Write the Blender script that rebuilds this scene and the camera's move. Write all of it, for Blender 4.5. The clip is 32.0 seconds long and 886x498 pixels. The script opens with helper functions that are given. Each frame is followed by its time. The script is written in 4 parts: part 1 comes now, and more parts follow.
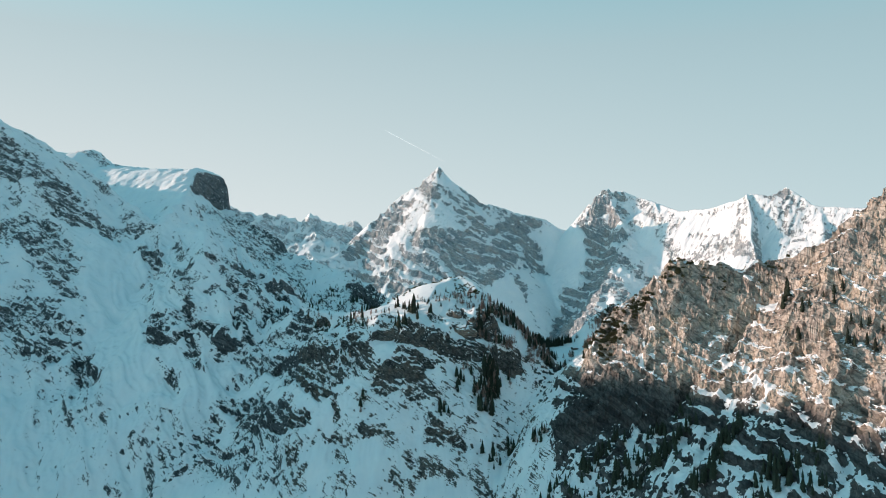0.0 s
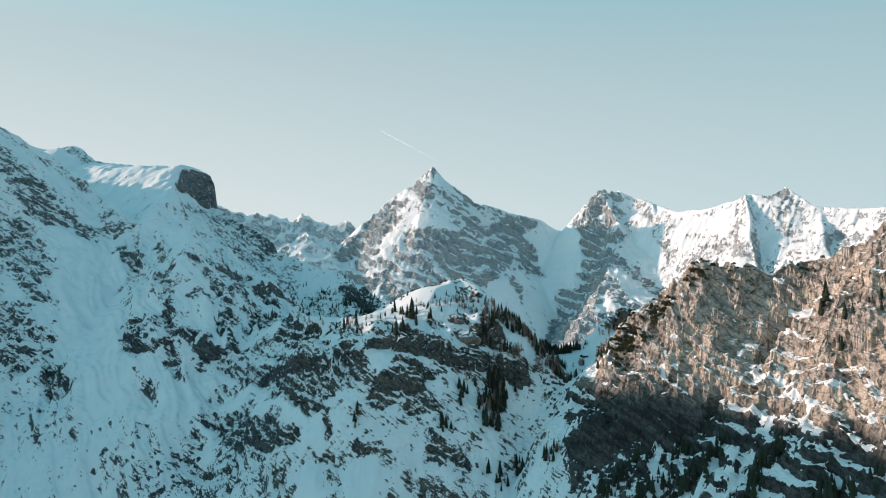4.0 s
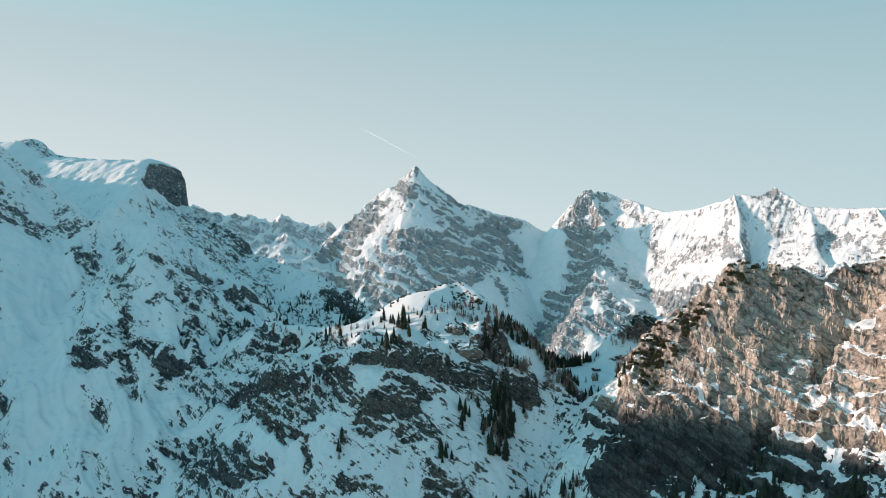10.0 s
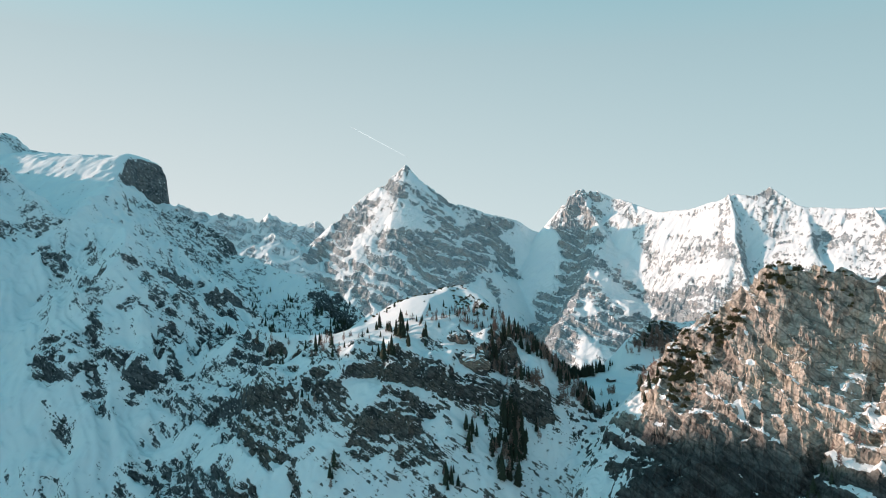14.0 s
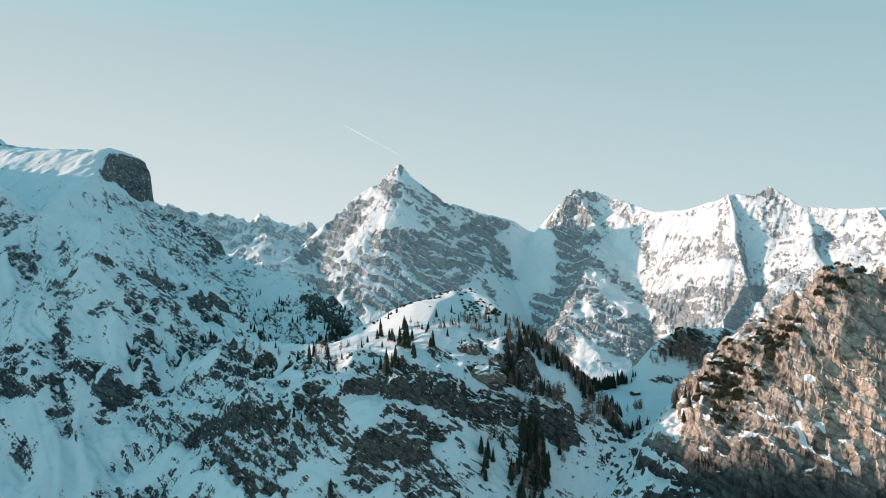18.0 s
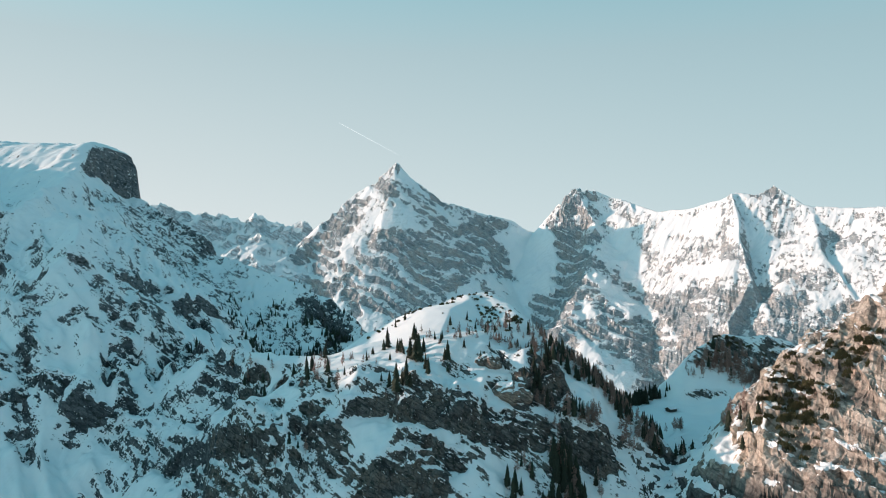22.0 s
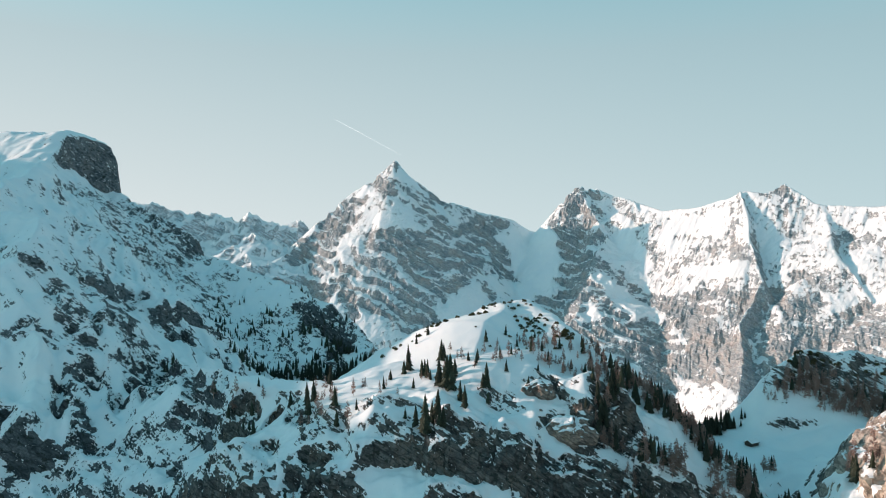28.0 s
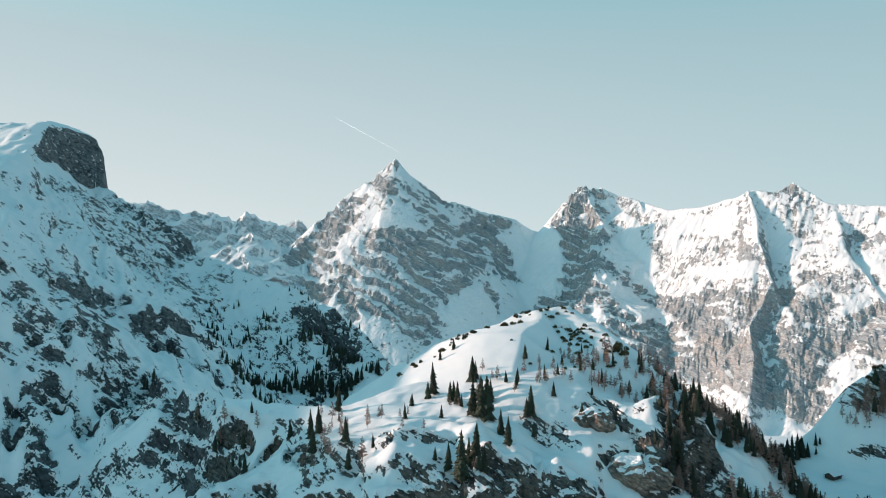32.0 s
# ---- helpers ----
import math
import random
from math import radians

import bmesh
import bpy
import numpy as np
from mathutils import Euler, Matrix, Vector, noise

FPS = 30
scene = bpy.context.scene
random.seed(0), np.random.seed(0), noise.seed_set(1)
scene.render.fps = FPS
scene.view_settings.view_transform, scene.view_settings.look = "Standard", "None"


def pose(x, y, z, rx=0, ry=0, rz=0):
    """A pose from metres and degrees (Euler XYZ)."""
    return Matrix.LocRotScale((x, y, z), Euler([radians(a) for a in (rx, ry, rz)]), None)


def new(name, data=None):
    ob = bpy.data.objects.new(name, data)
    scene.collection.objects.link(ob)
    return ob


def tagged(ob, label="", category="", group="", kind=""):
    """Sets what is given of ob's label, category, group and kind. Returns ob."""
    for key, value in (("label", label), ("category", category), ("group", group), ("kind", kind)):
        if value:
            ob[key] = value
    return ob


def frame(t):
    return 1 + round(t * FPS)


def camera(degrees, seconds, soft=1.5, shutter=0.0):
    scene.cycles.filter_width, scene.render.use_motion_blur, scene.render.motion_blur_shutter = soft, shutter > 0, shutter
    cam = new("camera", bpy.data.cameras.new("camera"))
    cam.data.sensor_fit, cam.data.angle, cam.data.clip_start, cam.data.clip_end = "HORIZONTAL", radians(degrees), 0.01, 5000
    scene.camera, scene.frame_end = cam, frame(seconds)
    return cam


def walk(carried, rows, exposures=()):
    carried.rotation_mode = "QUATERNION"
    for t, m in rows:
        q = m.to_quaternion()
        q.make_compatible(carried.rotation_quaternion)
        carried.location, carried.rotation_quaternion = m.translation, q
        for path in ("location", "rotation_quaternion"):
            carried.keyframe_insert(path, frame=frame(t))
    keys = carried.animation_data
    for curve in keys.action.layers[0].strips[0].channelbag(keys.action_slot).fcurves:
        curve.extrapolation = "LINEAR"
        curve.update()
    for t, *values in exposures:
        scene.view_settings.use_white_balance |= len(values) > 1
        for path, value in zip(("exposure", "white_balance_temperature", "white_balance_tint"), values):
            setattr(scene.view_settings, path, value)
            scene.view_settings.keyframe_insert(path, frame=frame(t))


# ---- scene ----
# ---------------------------------------------------------------- camera: a level flight up the valley
cam = camera(60.0, 32.0, soft=0.8)
HEIGHT = 480.0
PATH = [(0, -0.0, 0.0, 0.497, 0.016),
        (2, -4.27, 31.78, 0.532, -0.193),
        (4, -8.57, 63.85, 0.565, -0.551),
        (6, -12.91, 96.21, 0.596, -1.003),
        (8, -17.29, 128.85, 0.626, -1.497),
        (10, -21.71, 161.78, 0.653, -1.99),
        (12, -26.17, 195.0, 0.678, -2.448),
        (14, -30.66, 228.5, 0.702, -2.847),
        (16, -35.2, 262.28, 0.723, -3.177),
        (18, -39.77, 296.36, 0.743, -3.436),
        (20, -44.38, 330.72, 0.761, -3.635),
        (22, -49.03, 365.37, 0.777, -3.787),
        (24, -53.72, 400.3, 0.791, -3.91),
        (26, -58.45, 435.52, 0.803, -4.021),
        (28, -63.21, 471.03, 0.813, -4.127),
        (30, -68.02, 506.82, 0.821, -4.219),
        (32, -72.86, 542.9, 0.828, -4.266)]
walk(cam, [(t, pose(x, y, HEIGHT, 90 + pitch, 0, yaw)) for t, x, y, pitch, yaw in PATH], exposures=[(0.0, 0.0)])

# ---------------------------------------------------------------- sky and sun
SUN_AZIMUTH, SUN_ELEVATION = -76.0, 14.5       # degrees from the flight's start heading (+y), clockwise; over the horizon
world = bpy.data.worlds.new("sky")
scene.world = world
world.use_nodes = True
wn, wl = world.node_tree.nodes, world.node_tree.links
sky = wn.new("ShaderNodeTexSky")
sky.sky_type, sky.sun_disc = "NISHITA", False
sky.sun_elevation, sky.sun_rotation = radians(SUN_ELEVATION), radians(SUN_AZIMUTH)
sky.altitude, sky.air_density, sky.dust_density, sky.ozone_density = 1800.0, 1.0, 1.6, 1.0
up = wn.new("ShaderNodeSeparateXYZ")
wl.new(wn.new("ShaderNodeTexCoord").outputs["Generated"], up.inputs[0])
low = wn.new("ShaderNodeMapRange")              # thin winter haze, thickest at the horizon
low.inputs[1].default_value, low.inputs[2].default_value, low.inputs[3].default_value, low.inputs[4].default_value = 0.26, 0.62, 1.0, 0.0
wl.new(up.outputs[2], low.inputs[0])
deep = wn.new("ShaderNodeMapRange")             # the haze itself turns from pale grey to teal with height
deep.inputs[1].default_value, deep.inputs[2].default_value = 0.0, 0.42
wl.new(up.outputs[2], deep.inputs[0])
veil = wn.new("ShaderNodeMix")
veil.data_type = "RGBA"
veil.inputs[6].default_value, veil.inputs[7].default_value = (0.70, 0.745, 0.755, 1), (0.29, 0.45, 0.51, 1)
wl.new(deep.outputs[0], veil.inputs[0])
air = wn.new("ShaderNodeMix")
air.data_type, air.blend_type = "RGBA", "MULTIPLY"
air.inputs[0].default_value = 1.0
air.inputs[7].default_value = (0.176, 0.318, 0.243, 1)
wl.new(sky.outputs[0], air.inputs[6])
haze = wn.new("ShaderNodeMix")
haze.data_type = "RGBA"
side = wn.new("ShaderNodeMapRange")             # the haze glows towards the sun
side.inputs[1].default_value, side.inputs[2].default_value, side.inputs[3].default_value, side.inputs[4].default_value = -0.6, 0.6, 0.0, 1.0
wl.new(up.outputs[0], side.inputs[0])
glow = wn.new("ShaderNodeMix")
glow.data_type, glow.blend_type = "RGBA", "MULTIPLY"
glow.inputs[0].default_value = 1.0
wl.new(veil.outputs[2], glow.inputs[6])
tint = wn.new("ShaderNodeMix")
tint.data_type = "RGBA"
tint.inputs[6].default_value, tint.inputs[7].default_value = (1.15, 1.12, 1.10, 1), (0.80, 0.94, 0.97, 1)
wl.new(side.outputs[0], tint.inputs[0])
wl.new(tint.outputs[2], glow.inputs[7])
near_sun = wn.new("ShaderNodeMapRange")         # and is brightest round it
near_sun.inputs[1].default_value, near_sun.inputs[2].default_value, near_sun.inputs[3].default_value, near_sun.inputs[4].default_value = -0.97, -0.62, 1.9, 1.0
wl.new(up.outputs[0], near_sun.inputs[0])
halo = wn.new("ShaderNodeVectorMath")
halo.operation = "SCALE"
wl.new(glow.outputs[2], halo.inputs[0])
wl.new(near_sun.outputs[0], halo.inputs["Scale"])
wl.new(halo.outputs[0], haze.inputs[7])
wl.new(low.outputs[0], haze.inputs[0])
wl.new(air.outputs[2], haze.inputs[6])
wl.new(haze.outputs[2], wn["Background"].inputs[0])
wn["Background"].inputs[1].default_value = 1.0

sun_data = bpy.data.lights.new("sun", "SUN")
sun_data.energy, sun_data.angle, sun_data.color = 4.95, radians(0.53), (1.0, 0.70, 0.575)
sun = new("sun", sun_data)
az, el = radians(SUN_AZIMUTH), radians(SUN_ELEVATION)
to_sun = Vector((math.sin(az) * math.cos(el), math.cos(az) * math.cos(el), math.sin(el)))
sun.matrix_world = Matrix.Translation((0, 0, 900)) @ to_sun.to_track_quat("Z", "Y").to_matrix().to_4x4()


# ---------------------------------------------------------------- materials
class Mat:
    """A node material with short words for its nodes."""

    def __init__(self, name):
        self.m = bpy.data.materials.new(name)
        self.m.use_nodes = True
        self.n, self.l = self.m.node_tree.nodes, self.m.node_tree.links
        self.bsdf = self.n["Principled BSDF"]
        self.pos = self.n.new("ShaderNodeNewGeometry").outputs["Position"]

    def put(self, socket, value):
        if isinstance(value, bpy.types.NodeSocket):
            self.l.new(value, socket)
        else:
            socket.default_value = value

    def noise(self, size, detail=6.0, rough=0.6, stretch=(1, 1, 1), turn=(0, 0, 0), lac=2.0):
        mp = self.n.new("ShaderNodeMapping")
        self.l.new(self.pos, mp.inputs[0])
        mp.vector_type = "TEXTURE"
        mp.inputs["Rotation"].default_value = [radians(a) for a in turn]
        mp.inputs["Scale"].default_value = [1.0 / a for a in stretch]
        tx = self.n.new("ShaderNodeTexNoise")
        self.l.new(mp.outputs[0], tx.inputs["Vector"])
        tx.inputs["Scale"].default_value, tx.inputs["Detail"].default_value = 1.0 / size, detail
        tx.inputs["Roughness"].default_value, tx.inputs["Lacunarity"].default_value = rough, lac
        return tx.outputs[0]

    def cells(self, size, stretch=(1, 1, 1), turn=(0, 0, 0)):
        mp = self.n.new("ShaderNodeMapping")
        self.l.new(self.pos, mp.inputs[0])
        mp.vector_type = "TEXTURE"
        mp.inputs["Rotation"].default_value = [radians(a) for a in turn]
        mp.inputs["Scale"].default_value = [1.0 / a for a in stretch]
        tx = self.n.new("ShaderNodeTexVoronoi")
        tx.feature = "DISTANCE_TO_EDGE"
        self.l.new(mp.outputs[0], tx.inputs["Vector"])
        tx.inputs["Scale"].default_value = 1.0 / size
        return tx.outputs[0]

    def math(self, op, a, b=0.0, c=0.0):
        node = self.n.new("ShaderNodeMath")
        node.operation = op
        for s, v in zip(node.inputs, (a, b, c)):
            self.put(s, v)
        return node.outputs[0]

    def span(self, v, a, b, lo=0.0, hi=1.0):
        node = self.n.new("ShaderNodeMapRange")
        node.interpolation_type = "SMOOTHSTEP"
        for s, q in zip(node.inputs, (v, a, b, lo, hi)):
            self.put(s, q)
        return node.outputs[0]

    def mix(self, f, a, b, mode="MIX"):
        node = self.n.new("ShaderNodeMix")
        node.data_type, node.blend_type = "RGBA", mode
        self.put(node.inputs[0], f)
        for s, v in ((node.inputs[6], a), (node.inputs[7], b)):
            self.put(s, (*v, 1) if isinstance(v, tuple) and len(v) == 3 else v)
        return node.outputs[2]

    def attr(self, name):
        node = self.n.new("ShaderNodeAttribute")
        node.attribute_name = name
        return node.outputs["Fac"]

    def bump(self, height, strength, distance, normal=None):
        node = self.n.new("ShaderNodeBump")
        node.inputs["Strength"].default_value, node.inputs["Distance"].default_value = strength, distance
        self.put(node.inputs["Height"], height)
        if normal is not None:
            self.put(node.inputs["Normal"], normal)
        return node.outputs[0]

    def done(self, color, rough=0.8, normal=None, **more):
        self.put(self.bsdf.inputs["Base Color"], (*color, 1) if isinstance(color, tuple) and len(color) == 3 else color)
        self.put(self.bsdf.inputs["Roughness"], rough)
        if normal is not None:
            self.put(self.bsdf.inputs["Normal"], normal)
        for k, v in more.items():
            self.put(self.bsdf.inputs[k], v)
        return self.m


def snow_rock(name, scale, dark, light, warm, edge=0.09, turn=(0, 33, 0), speck=(1.5, 1.0, 1.3, 0.8), lower=None, crack=0.8, bump=0.9, scrub=0.0, deep=None, beds=1.0, groove=0.0, most=2.0):
    """Snow lying on bedded rock: the mesh's 'rock' value says where rock shows, noise along the beds breaks its edge.
    scale: metres of the main grain; turn: the lie of the beds; lower: heights between which the rock's colour goes over
    from pale above to deep below, which paints in the slope's haze and the cliff's shade; scrub: how much low dark
    growth clings to the ledges; beds: how plainly thin beds show; groove: depth of the runnels in the snow; most: a
    ceiling on the rock's share."""
    m = Mat(name)
    big, mid = m.noise(scale * 9, 5), m.noise(scale * 1.9, 5, 0.58)
    fine = m.noise(scale * 0.45, 6, 0.6)
    strata = m.noise(scale * 1.5, 5, 0.6, (0.28, 0.28, 1.5), turn)
    thin = m.noise(scale * 0.6, 4, 0.55, (0.22, 0.22, 1.3), turn)
    cover, loose = m.math("MINIMUM", m.attr("rock"), most), m.span(m.attr("rock"), 0.02, 0.36, 0.3, 1.0)
    for grain, much in zip((mid, fine, strata, thin), speck):
        cover = m.math("ADD", cover, m.math("MULTIPLY", m.math("MULTIPLY", m.math("SUBTRACT", grain, 0.5), much), loose))
    mask = m.span(cover, 0.5 - edge, 0.5 + edge)
    rock = m.mix(m.span(strata, 0.35, 0.65), dark, light)
    rock = m.mix(m.span(big, 0.42, 0.62), rock, m.mix(m.span(mid, 0.3, 0.7), warm, light))
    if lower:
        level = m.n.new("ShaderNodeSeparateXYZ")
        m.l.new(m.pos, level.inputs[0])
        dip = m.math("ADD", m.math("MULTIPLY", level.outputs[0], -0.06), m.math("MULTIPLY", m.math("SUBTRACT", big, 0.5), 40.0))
        height_tone = m.span(m.math("ADD", level.outputs[2], m.math("ADD", dip, 12.0)), lower[0], lower[1])
        rock = m.mix(height_tone, m.mix(m.span(strata, 0.35, 0.65), *deep), rock)
    cracks = m.span(m.cells(scale * 1.6, (0.5, 0.5, 1.2), turn), 0.0, 0.10, crack, 1.0)
    rock = m.mix(1.0, rock, cracks, "MULTIPLY")
    rock = m.mix(1.0, rock, m.span(thin, 0.32, 0.68, 1 - 0.4 * beds, 1 + 0.3 * beds), "MULTIPLY")
    rock = m.mix(1.0, rock, m.span(fine, 0.3, 0.7, 0.7, 1.25), "MULTIPLY")
    snow = m.mix(m.span(big, 0.35, 0.7), (0.84, 0.86, 0.88), (0.9, 0.9, 0.9))
    color = m.mix(mask, snow, rock)
    if scrub:
        bush = m.math("ADD", m.noise(scale * 1.0, 4, 0.6, (0.6, 0.6, 1.0), turn), m.math("MULTIPLY", m.span(m.attr("rock"), 0.12, 0.5, -1.0, 0.0), 0.22))
        color = m.mix(m.span(bush, 0.57, 0.61, 0.0, scrub), color, m.mix(m.span(fine, 0.3, 0.7), (0.012, 0.018, 0.016), (0.035, 0.038, 0.03)))
    relief = m.math("ADD", m.math("MULTIPLY", strata, 0.7), m.math("ADD", m.math("MULTIPLY", mid, 0.8), m.math("MULTIPLY", thin, 0.4)))
    lift = m.math("MULTIPLY", relief, m.span(mask, 0, 1, 0.05, 1.0))
    lift = m.math("SUBTRACT", lift, m.math("MULTIPLY", mask, 0.25))
    normal = m.bump(lift, bump, scale * 0.8)
    if groove:
        runnel = m.math("ADD", m.noise(scale * 2.4, 3, 0.5, (1, 1, 0.2), (0, 24, 0)), m.math("MULTIPLY", m.noise(scale * 0.9, 3, 0.5, (1, 1, 0.25), (0, 24, 0)), 0.45))
        normal = m.bump(runnel, 1.0, groove, normal)
    return m.done(color, m.span(mask, 0, 1, 0.55, 0.9), normal)


# the paler upper rock has the haze of distance put into its colour
slope_mat = snow_rock("snow_on_hazed_grey_rock", 2.7, (0.055, 0.069, 0.08), (0.2, 0.218, 0.232), (0.165, 0.155, 0.148), lower=(425.0, 500.0),
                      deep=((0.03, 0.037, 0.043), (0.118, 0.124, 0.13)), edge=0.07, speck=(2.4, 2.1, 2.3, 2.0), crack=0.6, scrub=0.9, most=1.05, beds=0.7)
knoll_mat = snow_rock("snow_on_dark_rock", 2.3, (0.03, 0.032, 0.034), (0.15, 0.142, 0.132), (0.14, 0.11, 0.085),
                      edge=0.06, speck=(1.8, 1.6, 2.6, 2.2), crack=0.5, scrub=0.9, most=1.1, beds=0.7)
boulder_mat = snow_rock("brown_boulder_rock", 2.0, (0.10, 0.082, 0.07), (0.32, 0.26, 0.22), (0.36, 0.265, 0.2), edge=0.05, crack=0.6)
# the deep colours paint shade into the rock below the cliff's shadow line
cliff_mat = snow_rock("sunlit_limestone_shaded_foot", 5.0, (0.235, 0.2, 0.175), (0.49, 0.43, 0.375), (0.47, 0.38, 0.29), edge=0.05, speck=(1.5, 1.1, 0.9, 0.3), crack=0.6, bump=0.5,
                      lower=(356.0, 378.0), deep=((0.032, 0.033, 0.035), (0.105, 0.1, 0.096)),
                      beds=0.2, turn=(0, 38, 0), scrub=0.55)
# rock paled and cooled: aerial haze is mixed into these colours
peak_mat = snow_rock("snow_on_hazed_limestone", 11.0, (0.235, 0.285, 0.315), (0.39, 0.42, 0.435), (0.42, 0.385, 0.36), turn=(0, 30, 0), edge=0.12, speck=(1.9, 1.3, 0.9, 0.45), beds=0.5, groove=8.0)
# palest and bluest of all, the far haze given as base colour
far_mat = snow_rock("haze_tinted_distant_limestone", 18.0, (0.42, 0.49, 0.53), (0.58, 0.63, 0.66), (0.56, 0.59, 0.62), turn=(0, 30, 0), edge=0.14, speck=(0.9, 0.9, 0.9, 0.6))

# ---------------------------------------------------------------- terrain: noise, ridges and cliff bands
EYE = 480.0          # flying height over the valley floor


def lattice(ix, iy, seed):
    h = (ix * 374761393 + iy * 668265263 + seed * 974634777) & 0xFFFFFFFF
    h = ((h ^ (h >> 13)) * 1274126177) & 0xFFFFFFFF
    return ((h ^ (h >> 16)) & 0xFFFF) / 65535.0 * 6.2831853


def perlin(x, y, seed=0):
    x0, y0 = np.floor(x), np.floor(y)
    fx, fy = x - x0, y - y0
    ix, iy = x0.astype(np.int64), y0.astype(np.int64)
    u, v = fx * fx * fx * (fx * (fx * 6 - 15) + 10), fy * fy * fy * (fy * (fy * 6 - 15) + 10)
    out = 0.0
    for dx, wx in ((0, 1 - u), (1, u)):
        for dy, wy in ((0, 1 - v), (1, v)):
            a = lattice(ix + dx, iy + dy, seed)
            out = out + wx * wy * (np.cos(a) * (fx - dx) + np.sin(a) * (fy - dy))
    return out * 1.5


def fbm(x, y, size, octaves, seed=0, gain=0.5):
    total, amp, f = 0.0, 1.0, 1.0 / size
    for k in range(octaves):
        total = total + amp * perlin(x * f + 17.3 * k, y * f - 9.1 * k, seed + k)
        amp, f = amp * gain, f * 2.03
    return total


def ridged(x, y, size, octaves, seed=0, gain=0.5):
    total, amp, f = 0.0, 1.0, 1.0 / size
    for k in range(octaves):
        total = total + amp * (0.5 - np.abs(perlin(x * f + 5.7 * k, y * f + 3.3 * k, seed + k)) * 1.6)
        amp, f = amp * gain, f * 2.07
    return total


def step(a, b, x):
    t = np.clip((x - a) / (b - a), 0, 1)
    return t * t * (3 - 2 * t)


def higher(a, b, k):
    h = np.clip(0.5 + 0.5 * (a - b) / k, 0, 1)
    return b + (a - b) * h + k * h * (1 - h)


def ridge(x, y, line, right, left, end=None, flute=0.0, width=40.0, seed=0, lie=None):
    """Height of a crest along line that falls away by the profiles (distance, drop) on its right and left hand and past its end.
    flute: depth of the gullies that run down its sides, width apart; lie: the way across them."""
    best, off = np.full(x.shape, -1e6), np.zeros(x.shape)
    for k, ((ax, ay, az), (bx, by, bz)) in enumerate(zip(line[:-1], line[1:])):
        dx, dy = bx - ax, by - ay
        size = math.hypot(dx, dy)
        raw = ((x - ax) * dx + (y - ay) * dy) / (size * size)
        s = np.clip(raw, 0, 1)
        px, py = x - ax - s * dx, y - ay - s * dy
        d = np.sqrt(px * px + py * py) + 1e-6
        side = 0.5 + 0.5 * (dx * py - dy * px) / (size * d)
        drop = np.interp(d, *right) * (1 - side) + np.interp(d, *left) * side
        if end is not None and k == len(line) - 2:
            past = np.clip((dx * px + dy * py) / (size * d), 0, 1)
            drop = drop + (np.interp(d, *end) - drop) * step(0.0, 0.7, past)
        h = az + s * (bz - az) - drop
        off = np.where(h > best, d, off)
        best = np.maximum(best, h)
    if flute:
        ax, ay = lie or (line[-1][0] - line[0][0], line[-1][1] - line[0][1])
        along = (x * ax + y * ay) / math.hypot(ax, ay)
        bend = along + 0.25 * width * fbm(x, y, width * 2.5, 2, seed + 7)
        cut = ridged(bend, off * 0.16, width, 3, seed + 3, 0.55)
        best = best + flute * step(0, 1.2 * width, off) * (cut - 0.35)
    return best


def fall(*pairs):
    """A profile through (distance, drop) pairs that goes on with its last slope."""
    d, z = [0.0] + [p[0] for p in pairs], [0.0] + [p[1] for p in pairs]
    k = (z[-1] - z[-2]) / (d[-1] - d[-2])
    return d + [9000.0], z + [z[-1] + k * (9000.0 - d[-1])]


# crest lines: x, y, height over the eye
MAIN_SPUR = [(-1500, 1500, 480), (-1150, 1430, 400), (-980, 1360, 290), (-820, 1280, 250), (-701, 1215, 217), (-600, 1265, 152), (-515, 1230, 95),
             (-435, 1150, 45), (-390, 1080, -20), (-330, 960, -110), (-270, 820, -200), (-230, 700, -290)]
# unseen western crest, heights fitted to the shadow it throws on knoll and cliff
WEST_RIM = [(-1050, 200, 225), (-1050, 600, 228), (-1050, 880, 230), (-1050, 980, 222), (-1050, 1060, 186), (-1050, 1130, 184), (-1040, 1160, 205), (-1020, 1290, 252), (-980, 1360, 290)]
PLATEAU = [(-1300, 1800, 330), (-830, 1775, 228), (-790, 1755, 240), (-745, 1735, 205), (-624, 1650, 184), (-520, 1610, 178),
           (-494, 1600, 180), (-455, 1580, 163)]
TAIL = [(-560, 1620, 124), (-438, 1570, 95), (-391, 1545, 67), (-350, 1530, 51), (-318, 1512, 32)]
TAIL_LOW = [(-330, 1520, 18), (-285, 1480, 2), (-243, 1440, -11), (-178, 1390, -30), (-128, 1335, -52), (-79, 1280, -87), (-20, 1230, -140), (60, 1180, -200)]
LIP_SPUR = [(-560, 1600, 165), (-492, 1480, 128), (-465, 1350, 95), (-430, 1170, 50), (-365, 1164, 40), (-310, 1017, -2), (-266, 940, -74),
            (-195, 870, -152), (-150, 770, -235)]
NOSE_SPUR = [(-312, 1510, 10), (-291, 1300, -45), (-235, 1120, -78), (-205, 1000, -74), (-180, 930, -70)]
WEST_SADDLE = [(-200, 960, -72), (-165, 925, -68), (-130, 902, -66), (-93, 882, -64), (-55, 897, -57)]
KNOLL = [(-70, 892, -60), (-55, 897, -57), (-15, 930, -42), (17, 960, -27), (40, 950, -42), (53, 945, -54), (80, 940, -81), (93, 940, -91), 
         (130, 935, -116), (160, 931, -116), (200, 930, -112)]
